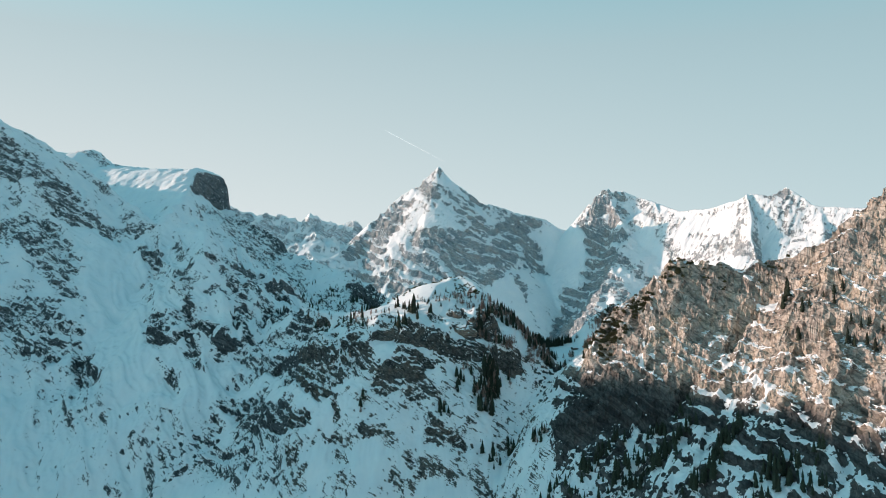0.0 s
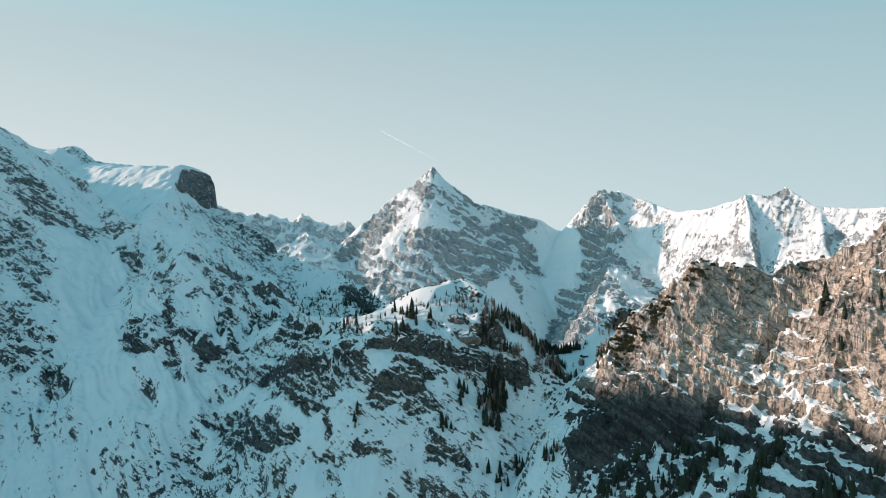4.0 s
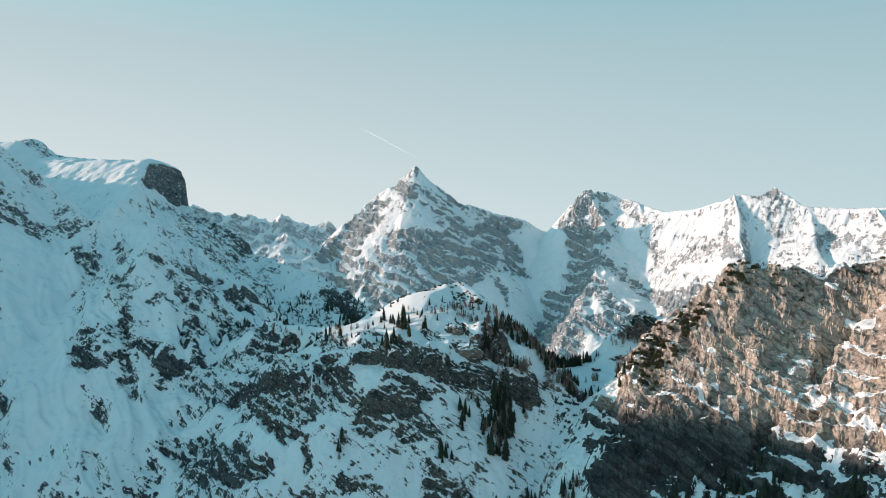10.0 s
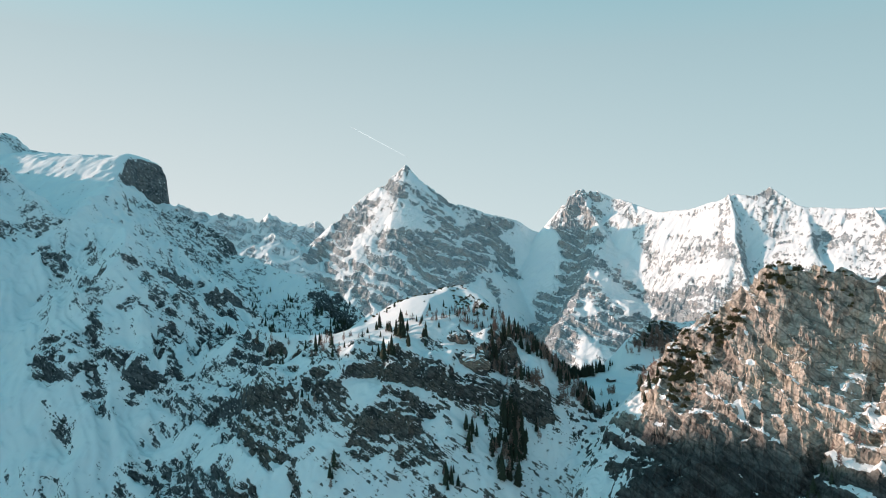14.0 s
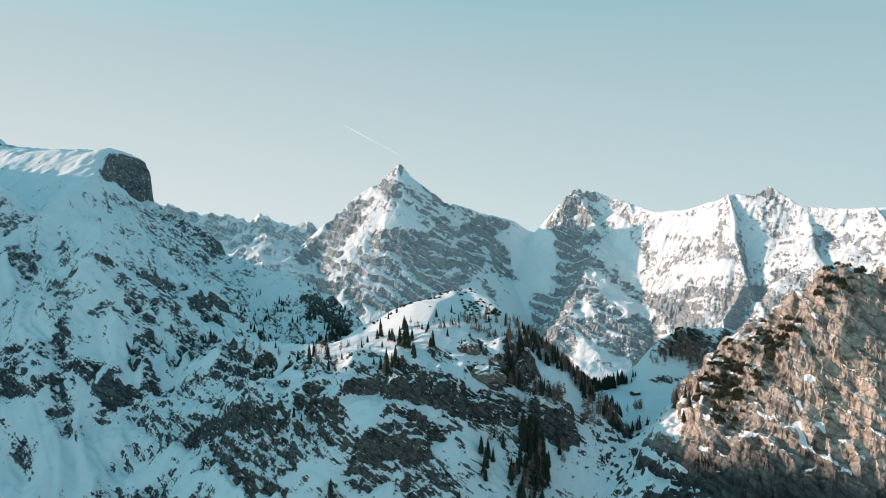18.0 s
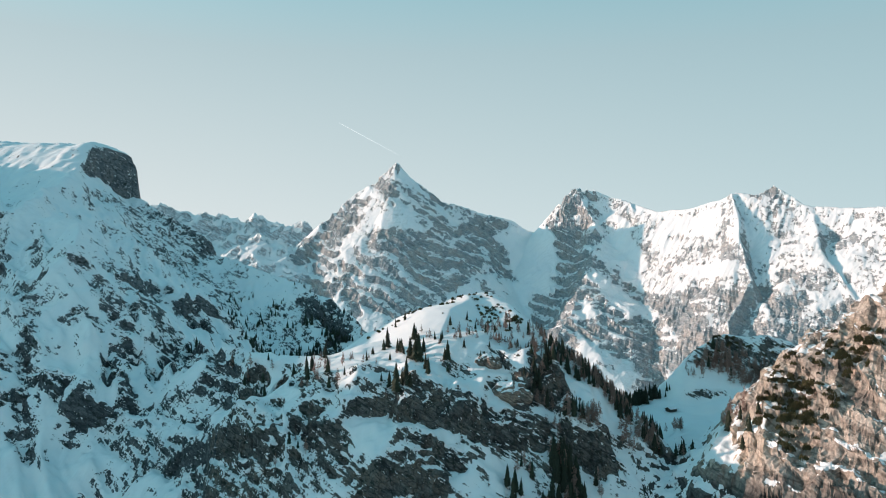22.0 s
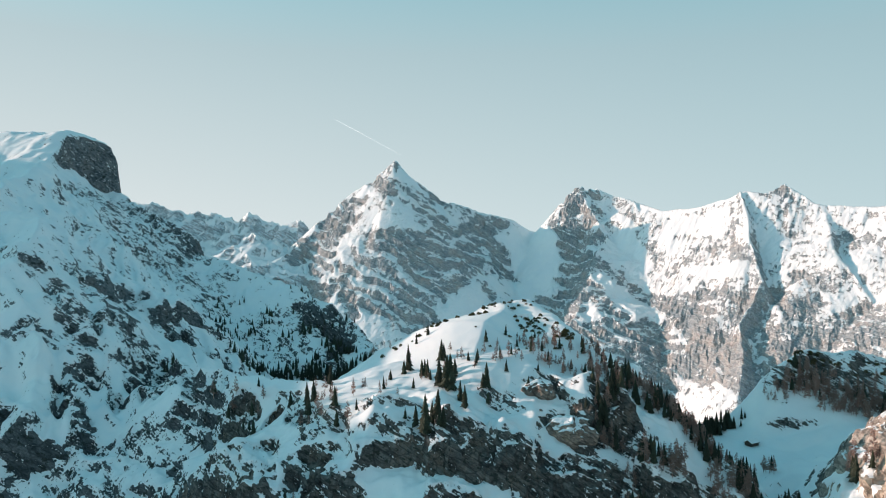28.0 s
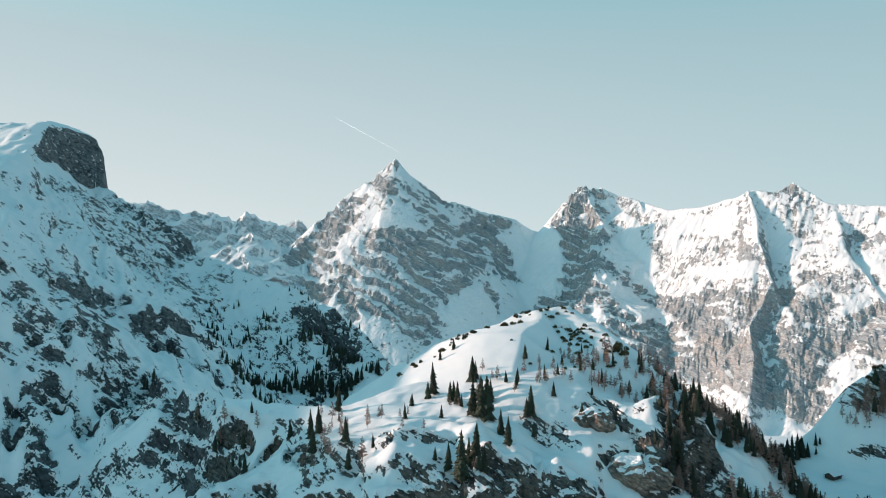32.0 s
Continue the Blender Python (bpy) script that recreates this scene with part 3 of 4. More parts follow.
PEAK_SNOW = [(-120, 203, 80, 140, 35, -0.5), (-309, 54, -235, 54, 24, -0.5), (-184, 93, -163, -145, 23, -0.35), (680, 89, 661, -207, 105, -0.7), (188, -217, 347, -174, 44, -0.5),
    (-24, 392, 29, 275, 33, -0.4)]
RANGE_ROCK_A = [(1005, 369, 1013, 261, 29, 0.45), (849, 143, 876, -25, 66, 0.8), (930, -25, 986, -100, 31, 0.55), (815, -192, 977, -330, 34, 0.5), (1000, -121, 1107, -181, 31, 0.48),
    (927, -299, 933, -435, 27, 0.6), (1007, -291, 964, -462, 48, 0.72), (1123, -210, 1132, -282, 50, 0.6), (1044, -373, 1145, -407, 61, 0.5), (1118, -160, 1213, -147, 31, 0.42),
    (1287, -165, 1272, -308, 48, 0.48), (1415, -125, 1275, -340, 20, 0.75), (1298, -338, 1380, -268, 32, 0.75), (1407, -197, 1504, -81, 30, 0.55), (1415, -267, 1587, -189, 53, 0.52)]
RANGE_ROCK_B = [(1150, -260, 1165, -420, 55, 0.75), (1290, -340, 1225, -450, 50, 0.7), (884, 369, 870, 210, 40, 0.7), (1550, 292, 1625, 300, 18, 0.75), (800, -60, 860, -200, 40, 0.6), (870, -150, 940, -260, 36, 0.55), (690, -215, 810, -60, 34, 0.7), (500, -600, 690, -220, 70, 0.72), (790, -290, 940, -440, 45, 0.6), (1565, 67, 1726, 42, 59, 0.36), (1271, 72, 1352, 23, 37, 0.28)]
RANGE_ROCK = RANGE_ROCK_A + RANGE_ROCK_B
RANGE_SNOW = [(937, -148, 975, -233, 34, -0.4), (1103, 167, 1085, -23, 47, -0.4), (1230, 99, 1408, 164, 57, -0.3), (1238, -44, 1350, -42, 36, -0.3), (1201, -426, 1219, -391, 15, -0.5),
    (1426, 187, 1471, 23, 36, -0.25)]
# snow on the cliff's ramps and ledges: from x, y to x, y, width
SNOW_RAMPS = [(138, 792, 151, 826, 15.0), (142, 768, 138, 792, 10.0), (187, 717, 181, 700, 4.0), (236, 696, 241, 688, 3.0), (244, 670, 255, 644, 3.2), (255, 644, 253, 596, 3.4),
    (253, 596, 234, 591, 2.5), (249, 638, 247, 612, 2.5), (212, 665, 231, 619, 5.9), (289, 726, 298, 676, 7.9), (169, 676, 160, 657, 5.3),
    (140, 687, 142, 677, 2.5), (210, 681, 220, 694, 2.5), (169, 684, 193, 668, 2.5), (266, 599, 270, 587, 3.2)]
# the dark wall at the cliff's foot
WALL_ROCK = [(122, 738, 145, 702, 15, 0.7), (118, 702, 168, 678, 16, 0.7), (130, 668, 150, 655, 9, 0.6), (168, 690, 200, 664, 8, 0.5)]
# low crags under the sunlit cliff: x, y to x, y, drop
FOOT_LEDGES = [(160, 702, 118, 682, 20)]


# ---------------------------------------------------------------- ground and mountains
def axis(*spans):
    """Coordinates through (start, end, step) spans."""
    parts = [np.arange(a, b, s) for a, b, s in spans]
    return np.append(np.concatenate(parts), spans[-1][1])


def rockiness(x, y, z, sx, sy, grain, lo, hi, amount, extra):
    """How far rock shows through the snow: steepness, broken up by patches of two sizes, and bare places."""
    gx = np.gradient(z, sx, axis=1)
    gy = np.gradient(z, sy, axis=0)
    steep = np.sqrt(gx * gx + gy * gy)
    patch = fbm(x, y, grain * 7, 3, 77)
    speck = fbm(x + 0.8 * z, y + 0.3 * z, grain, 3, 83)
    rock = (steep + amount * (0.6 * patch + 0.8 * speck) - lo) / (hi - lo)
    if extra is not None:
        rock = np.clip(rock, -0.6, 1.7) + extra(x, y, z) + 0.05
    return np.clip(rock, -0.3, 2.0), gx, gy


SHEETS = []


def skirt_fade(skirt, y):
    """Towards the valley floor the rock drowns in snow."""
    return step(skirt[1], skirt[0], y) if skirt else 0.0


def sheet(name, xs, ys, height, material, lo, hi, grain, amount=0.55, crag=0.0, crag_size=12.0, extra=None, label="", category="mountain", skirt=None, flat=True):
    """A piece of terrain over the grid xs, ys; crag: metres by which bare rock juts along its normal."""
    x, y = np.meshgrid(xs, ys)
    z = height(x, y)
    rock, gx, gy = rockiness(x, y, z, xs, ys, grain, lo, hi, amount, extra)
    rock = rock * (1 - skirt_fade(skirt, y)) + 0.05 * skirt_fade(skirt, y)
    SHEETS.append((xs, ys, z, rock))
    px, py, pz = x.copy(), y.copy(), z.copy()
    if crag:
        n = np.sqrt(1 + gx * gx + gy * gy)
        u = 0.8 * x - 0.6 * y + 2.0 * fbm(x, y, crag_size, 2, 58)
        lie = z + 0.6 * crag_size * fbm(x, y, crag_size * 1.6, 3, 59)
        ribs = 0.38 * ridged(u, 0.35 * z, crag_size, 5, 51, 0.6) + 0.3 * ridged(0.5 * u, lie + 0.45 * u, 0.7 * crag_size, 4, 57, 0.6) - 0.4
        broken = 0.42 * blocks(u + 0.3 * z, 0.8 * z, 0.7 * crag_size, 61) + 0.17 * blocks(u - 0.2 * z, z + 0.3 * u, 0.22 * crag_size, 66)
        rim = np.minimum(np.minimum(x - xs[0], xs[-1] - x), np.minimum(y - ys[0], ys[-1] - y))
        s = step(2, 12, rim) * crag * np.clip(rock, 0, 1) ** 1.2 * (ribs + broken)
        px, py, pz = px - s * gx / n, py - s * gy / n, pz + s / n
    h, w = x.shape
    co = np.stack([px, py, pz + EYE], -1).reshape(-1, 3).astype(np.float32)
    i = (np.arange(h - 1)[:, None] * w + np.arange(w - 1)[None, :]).ravel()
    quads = np.stack([i, i + 1, i + w + 1, i + w], -1).astype(np.int32)
    me = bpy.data.meshes.new(name)
    me.vertices.add(len(co))
    me.vertices.foreach_set("co", co.ravel())
    me.loops.add(quads.size)
    me.loops.foreach_set("vertex_index", quads.ravel())
    me.polygons.add(len(quads))
    me.polygons.foreach_set("loop_start", np.arange(0, quads.size, 4, dtype=np.int32))
    me.update(calc_edges=True)
    me.attributes.new("rock", "FLOAT", "POINT").data.foreach_set("value", rock.ravel().astype(np.float32))
    me.polygons.foreach_set("use_smooth", (rock.ravel()[i] < 0.45) | (not flat))
    me.materials.append(material)
    return tagged(new(name, me), label, category, kind="structure")


def ground_height(x, y):
    far = step(2150, 2400, y)
    z = near_height(x, y) * (1 - far) + far_height(x, y) * far
    deep = np.zeros(x.shape)
    for x0, x1, y0, y1 in DETAILED:
        inside = np.minimum(np.minimum(x - x0, x1 - x), np.minimum(y - y0, y1 - y))
        deep = np.maximum(deep, step(50, 120, inside))
    return z - 2 - 55 * deep - 160 * step(900, 1400, np.abs(x - 200)) * step(3900, 4300, y)


# where finer pieces of terrain lie over the ground: x from, to, y from, to
DETAILED = [(-1500, -150, 500, 2100), (-1500, 270, 560, 1600), (-154, 900, 560, 1056), (96, 900, 300, 1056), (-1000, 2500, 2300, 4700), (-2000, 1000, 4000, 4900)]


def distant_height(x, y):
    z = ridge(x, y, DISTANT, fall((100, 120), (500, 420)), fall((100, 120), (500, 420)))
    z = higher(z, ridge(x, y, LIT_HILL, fall((100, 60), (500, 280)), fall((100, 60), (500, 280))), 20)
    return z + 42 * ridged(x, y, 170, 6, 141, 0.6) - 16


# the far skyline beyond the pass, and a sunny hill before it
DISTANT = [(-1900, 4600, 380), (-1380, 4700, 312), (-1206, 4700, 305), (-1090, 4700, 264), (-1046, 4700, 240), (-987, 4700, 270), (-929, 4700, 276), (-885, 4700, 232),
           (-826, 4700, 265), (-767, 4700, 226), (-678, 4700, 196), (-619, 4700, 176), (-530, 4700, 212), (-485, 4700, 182), (-300, 4700, 180), (600, 4750, 150)]
LIT_HILL = [(-1100, 4360, 0), (-898, 4360, 55), (-805, 4360, 96), (-707, 4360, 128), (-619, 4360, 77), (-485, 4360, 64), (-330, 4360, 0)]

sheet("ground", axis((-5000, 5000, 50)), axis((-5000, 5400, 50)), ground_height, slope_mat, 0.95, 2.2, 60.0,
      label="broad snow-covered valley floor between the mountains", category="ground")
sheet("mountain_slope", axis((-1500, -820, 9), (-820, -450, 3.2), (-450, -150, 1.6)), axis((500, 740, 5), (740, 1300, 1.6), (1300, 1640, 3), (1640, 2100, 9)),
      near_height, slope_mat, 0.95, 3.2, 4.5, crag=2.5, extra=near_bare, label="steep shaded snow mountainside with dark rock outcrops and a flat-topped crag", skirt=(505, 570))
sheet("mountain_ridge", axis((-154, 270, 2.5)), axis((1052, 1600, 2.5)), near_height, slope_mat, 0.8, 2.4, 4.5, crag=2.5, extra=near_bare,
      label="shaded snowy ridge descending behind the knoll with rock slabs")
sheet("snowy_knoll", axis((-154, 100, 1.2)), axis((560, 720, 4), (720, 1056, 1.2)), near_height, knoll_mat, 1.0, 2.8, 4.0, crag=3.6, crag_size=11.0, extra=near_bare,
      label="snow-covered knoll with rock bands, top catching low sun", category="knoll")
sheet("snow_saddle", axis((96, 420, 1.6), (420, 900, 8)), axis((842, 1056, 1.6)), near_height, knoll_mat, 0.6, 1.9, 5.0, crag=2.0, extra=near_bare,
      label="flat shaded snow saddle with a wooded hummock", category="saddle")
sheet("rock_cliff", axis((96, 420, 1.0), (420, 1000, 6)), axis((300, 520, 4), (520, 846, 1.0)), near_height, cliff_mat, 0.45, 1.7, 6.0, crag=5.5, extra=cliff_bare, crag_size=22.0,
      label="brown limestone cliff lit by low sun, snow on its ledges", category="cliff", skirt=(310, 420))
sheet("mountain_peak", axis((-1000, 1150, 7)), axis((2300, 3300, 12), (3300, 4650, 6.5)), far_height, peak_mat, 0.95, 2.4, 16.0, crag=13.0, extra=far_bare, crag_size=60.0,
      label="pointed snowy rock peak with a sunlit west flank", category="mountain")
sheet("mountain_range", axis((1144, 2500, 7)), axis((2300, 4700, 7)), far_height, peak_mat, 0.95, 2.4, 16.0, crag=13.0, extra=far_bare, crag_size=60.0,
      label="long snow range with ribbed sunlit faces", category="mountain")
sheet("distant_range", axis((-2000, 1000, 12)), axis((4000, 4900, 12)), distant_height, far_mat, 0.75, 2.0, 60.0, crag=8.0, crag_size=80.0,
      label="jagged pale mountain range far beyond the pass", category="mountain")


def height_at(x, y):
    """The terrain's height at a point, from the last sheet that covers it."""
    for xs, ys, z, rock in reversed(SHEETS):
        if xs[0] <= x <= xs[-1] and ys[0] <= y <= ys[-1]:
            i = min(max(int(np.searchsorted(xs, x)), 1), len(xs) - 1)
            j = min(max(int(np.searchsorted(ys, y)), 1), len(ys) - 1)
            u, v = (x - xs[i - 1]) / (xs[i] - xs[i - 1]), (y - ys[j - 1]) / (ys[j] - ys[j - 1])
            top = z[j - 1, i - 1] * (1 - u) + z[j - 1, i] * u
            end = z[j, i - 1] * (1 - u) + z[j, i] * u
            return top * (1 - v) + end * v + EYE, rock[j, i]
    return 0.0, 0.0
# woods: single trees (x, y, height), then stands (x, y, spread x, spread y, number, height)
KNOLL_SPRUCES = [(-54.4, 876.4, 6.4), (-51.8, 880.2, 12.2), (-46.7, 912.8, 5.5), (-39.8, 916.2, 4.5), (-34.4, 883.9, 9.5), (-32.7, 883.7, 7.3),
    (-17.8, 866.6, 3.5), (-13.9, 853.3, 10.7), (-15.6, 852.5, 6.7), (-2.5, 861.5, 5.5), (-37.6, 852.1, 11.9), (-34.8, 848.9, 13.7),
    (-32.2, 849.7, 15.1), (-43.3, 816.5, 8.8), (-41.1, 814.3, 11.0), (-46.7, 807.8, 15.8), (-50.7, 815.0, 8.7), (-55.3, 816.4, 4.6),
    (-28.3, 838.5, 8.9), (-27.7, 825.4, 9.1), (-38.9, 807.2, 8.5), (-40.7, 806.4, 6.8), (-100.4, 866.0, 10.3), (-103.0, 858.1, 10.7),
    (-93.3, 879.3, 10.3), (-108.0, 1232.3, 14.6), (-14.4, 844.4, 5.9), (7.2, 852.9, 5.4), (10.2, 854.6, 4.1), (22.4, 876.6, 5.9)]
KNOLL_LARCHES = [(-58.6, 832.7, 6.2), (-66.6, 829.3, 4.3), (-100.4, 876.9, 5.7), (-95.1, 849.5, 5.2), (-99.1, 826.9, 5.4), (14.9, 906.1, 6.3),
    (3.9, 871.9, 7.2), (6.8, 869.8, 5.7), (26.5, 876.4, 5.9), (-23.8, 877.0, 7.4), (-29.3, 887.5, 5.9), (-71.7, 939.9, 6.7),
    (-61.5, 934.0, 5.0)]
KNOLL_FACE_STANDS = [(47, 786, 11, 20, 34, 13), (36, 772, 6, 8, 10, 11), (51, 789, 8, 14, 22, 12), (49, 799, 8, 8, 16, 12), (41, 762, 8, 8, 16, 12), (61, 824, 6, 6, 8, 11), (17, 782, 5, 5, 6, 9),
    (-2, 745, 8, 6, 8, 8), (64, 742, 8, 6, 8, 9), (88, 713, 8, 6, 7, 8), (-79, 742, 3, 6, 5, 9), (25, 792, 6, 5, 5, 10)]
KNOLL_SIDE_STANDS = [(15, 769, 3, 6, 4, 10), (-1, 746, 8, 5, 7, 8), (44, 722, 10, 8, 8, 9), (90, 712, 7, 7, 6, 8), (111, 837, 12, 10, 5, 8),
    (74, 868, 22, 10, 16, 8), (-40, 866, 12, 6, 5, 9), (-84, 832, 8, 8, 4, 8)]
KNOLL_STANDS = KNOLL_FACE_STANDS + KNOLL_SIDE_STANDS
CLIFF_STANDS = [(295, 659, 5, 5, 4, 15), (296, 627, 8, 6, 5, 10), (314, 621, 10, 8, 7, 8), (312, 584, 10, 10, 6, 9), (324, 579, 8, 10, 6, 9),
    (200, 654, 16, 10, 10, 8), (153, 638, 16, 12, 18, 10), (120, 637, 22, 14, 22, 9), (179, 616, 12, 10, 12, 11), (216, 581, 16, 10, 14, 10),
    (242, 519, 14, 10, 14, 9), (217, 522, 16, 12, 14, 10), (183, 560, 14, 12, 12, 10), (94, 655, 12, 12, 10, 8), (145, 776, 8, 6, 5, 7)]
RIDGE_STANDS = [(-156, 1306, 22, 8, 16, 8), (-122, 1282, 16, 6, 14, 8), (-205, 1330, 16, 10, 10, 7), (-158, 1379, 20, 10, 10, 7), (-247, 1376, 20, 10, 8, 7)]
FOOT_OF_SLOPE_STANDS = [(-213, 1013, 12, 8, 6, 7), (-135, 888, 14, 12, 8, 8), (-175, 1150, 30, 6, 14, 8), (-157, 1255, 22, 6, 16, 9), (-120, 1251, 14, 6, 8, 9),
    (-230, 1317, 20, 14, 10, 7), (-190, 1347, 22, 12, 8, 7), (-117, 1278, 20, 12, 12, 7), (-159, 905, 4, 4, 2, 8), (-96, 834, 8, 8, 4, 8),
    (-126, 878, 14, 10, 6, 7), (-102, 788, 14, 14, 5, 7)]
SLOPE_STANDS = RIDGE_STANDS + FOOT_OF_SLOPE_STANDS
SADDLE_STANDS = [(68, 875, 14, 8, 10, 10), (102, 868, 8, 6, 10, 9), (118, 878, 10, 8, 9, 8), (48, 850, 9, 8, 12, 10), (133, 836, 7, 6, 7, 8),
    (121, 850, 8, 6, 6, 8), (78, 944, 12, 7, 14, 11), (98, 950, 12, 8, 18, 10), (112, 962, 10, 8, 12, 10)]
HUMMOCK_LARCHES = [(232, 944, 30, 10, 46, 9), (262, 946, 20, 10, 26, 9), (222, 950, 22, 10, 40, 9), (240, 940, 18, 8, 26, 9), (204, 954, 16, 8, 26, 8), (188, 950, 12, 6, 14, 7), (69, 878, 26, 10, 22, 8), (54, 891, 20, 10, 16, 7), (83, 865, 16, 8, 16, 8),
    (256, 950, 18, 10, 20, 8), (215, 958, 14, 8, 12, 8), (206, 950, 12, 8, 8, 8), (79, 871, 24, 10, 10, 8), (140, 880, 12, 6, 8, 8)]
LOW_LARCHES = [(12, 882, 26, 16, 22, 6), (-22, 872, 26, 12, 10, 5), (-60, 862, 22, 12, 10, 5), (-90, 858, 16, 16, 10, 6), (33, 871, 18, 12, 10, 7), (31, 889, 18, 12, 18, 7), (0, 871, 22, 12, 10, 6), (18, 900, 16, 10, 8, 6), (48, 848, 10, 8, 7, 9),
    (-80, 734, 5, 6, 5, 8), (70, 797, 4, 5, 4, 9), (154, 808, 10, 8, 9, 10), (220, 656, 14, 8, 9, 7)]
LARCH_STANDS = HUMMOCK_LARCHES[6:] + LOW_LARCHES
CLIFF_PINES = [(174, 786, 8, 11, 26, 2.6), (188, 770, 8, 8, 14, 3), (166, 763, 14, 10, 26, 4), (197, 753, 12, 9, 24, 4), (228, 746, 14, 8, 24, 4), (261, 730, 14, 8, 14, 3), (309, 716, 16, 8, 12, 3),
    (162, 772, 16, 14, 34, 4), (165, 751, 14, 12, 26, 4), (187, 756, 14, 10, 12, 3)]
CREST_PINES = [(8, 896, 26, 16, 10, 2), (222, 968, 18, 4, 14, 3), (258, 966, 14, 6, 12, 3), (206, 962, 6, 5, 6, 3), (12, 952, 18, 9, 22, 2), (21, 927, 12, 10, 22, 2),
    (-16, 933, 22, 6, 16, 2), (-45, 927, 22, 8, 18, 2), (26, 918, 12, 10, 20, 2), (37, 902, 6, 5, 10, 3)]
PINE_STANDS = CLIFF_PINES + CREST_PINES
HOLLOW_STANDS = [(-179, 1176, 9, 6, 9, 9), (-172, 1224, 9, 6, 9, 9), (-160, 1247, 9, 6, 9, 9), (-144, 1246, 9, 6, 9, 9), (-129, 1249, 9, 6, 9, 9), (-116, 1250, 9, 6, 9, 9), (-105, 1249, 9, 6, 9, 9), (-215, 1310, 50, 30, 16, 6), (-150, 1262, 30, 6, 16, 8), (-108, 1272, 20, 5, 10, 8), (-200, 1240, 24, 8, 12, 8), (-167, 1253, 20, 8, 8, 8), (-134, 1246, 18, 7, 14, 9), (-108, 1246, 14, 7, 12, 9), (-86, 1256, 14, 8, 10, 8), (-195, 1177, 24, 12, 10, 6),
    (-116, 1301, 22, 10, 10, 6)]
FOOT_STANDS = [(181, 659, 10, 8, 14, 8), (202, 627, 12, 8, 16, 8), (214, 580, 12, 8, 16, 8), (229, 527, 12, 8, 16, 8), (238, 495, 10, 8, 12, 8),
    (145, 664, 12, 8, 16, 9), (125, 657, 12, 8, 16, 9), (179, 626, 14, 8, 16, 9), (195, 564, 14, 8, 18, 9), (155, 616, 14, 8, 18, 9)]
EDGE_STANDS = [(92, 934, 10, 6, 30, 12), (108, 938, 11, 5, 40, 11), (122, 942, 11, 5, 40, 10), (136, 945, 11, 4, 36, 9), (150, 949, 9, 4, 22, 8), (160, 952, 8, 4, 10, 7), (112, 948, 16, 5, 30, 11), (135, 953, 14, 5, 24, 10)]
CREST_STANDS = [(52, 874, 14, 8, 16, 8), (66, 866, 12, 8, 20, 9), (80, 862, 10, 8, 24, 9), (90, 860, 8, 8, 18, 9), (96, 848, 7, 7, 12, 8), (104, 840, 8, 7, 14, 8), (112, 834, 8, 6, 10, 8), (96, 828, 9, 7, 12, 9),
    (42, 836, 10, 6, 10, 8), (58, 822, 12, 8, 12, 8), (72, 820, 8, 8, 12, 9)]
HUT_PLACE = (158.4, 925.9)
BOULDERS = [(12.5, 850.6, 6.5), (23.7, 832, 9.0)]


# ---------------------------------------------------------------- materials of the small things
def plain(name, dark, light, size, rough=0.85, bump=0.3):
    m = Mat(name)
    g = m.noise(size, 6, 0.65)
    info = m.n.new("ShaderNodeObjectInfo").outputs["Random"]
    c = m.mix(m.span(g, 0.3, 0.7), dark, light)
    c = m.mix(1.0, c, m.span(info, 0, 1, 0.75, 1.25), "MULTIPLY")
    return m.done(c, rough, m.bump(g, bump, size * 0.4))


needle_mat = plain("spruce_needles", (0.018, 0.026, 0.016), (0.045, 0.055, 0.032), 0.8)
bark_mat = plain("spruce_bark", (0.05, 0.038, 0.03), (0.11, 0.085, 0.07), 0.3)
larch_mat = plain("bare_larch_twigs", (0.22, 0.14, 0.115), (0.40, 0.27, 0.23), 0.7)
pine_mat = plain("dwarf_pine_needles", (0.05, 0.05, 0.02), (0.12, 0.10, 0.045), 0.5)
timber_mat = plain("weathered_timber", (0.045, 0.035, 0.028), (0.11, 0.085, 0.065), 0.4)
roof_snow_mat = plain("roof_snow", (0.8, 0.82, 0.84), (0.87, 0.87, 0.87), 1.5, 0.55, 0.15)
glass_mat = Mat("dark_window_glass").done((0.02, 0.025, 0.03), 0.08)


def mesh_of(name, verts, faces, material, smooth=False):
    me = bpy.data.meshes.new(name)
    me.from_pydata(verts, [], faces)
    me.materials.append(material)
    if smooth:
        me.polygons.foreach_set("use_smooth", np.ones(len(me.polygons), bool))
    me.update()
    return me


def part(name, mesh, parent, label=""):
    ob = new(name, mesh)
    ob.parent = parent
    return tagged(ob, label) if label else ob


def tube(verts, faces, a, b, ra, rb, sides=5):
    """Adds a tapered round bar from a to b."""
    a, b = Vector(a), Vector(b)
    q = (b - a).to_track_quat("Z", "Y")
    n = len(verts)
    for p, r in ((a, ra), (b, rb)):
        for k in range(sides):
            verts.append(p + q @ Vector((r * math.cos(6.2832 * k / sides), r * math.sin(6.2832 * k / sides), 0)))
    for k in range(sides):
        faces.append((n + k, n + (k + 1) % sides, n + sides + (k + 1) % sides, n + sides + k))
    faces.append(tuple(range(n + sides, n + 2 * sides)))


def trunk_mesh(name, top, thick, material):
    verts, faces = [], []
    for k in range(4):
        z0, z1 = -0.06 + (top + 0.06) * k / 4, -0.06 + (top + 0.06) * (k + 1) / 4
        tube(verts, faces, (0, 0, z0), (0, 0, z1), thick * (1 - 0.22 * k), thick * (0.78 - 0.22 * k) + 0.001, 6)
    return mesh_of(name, verts, faces, material)


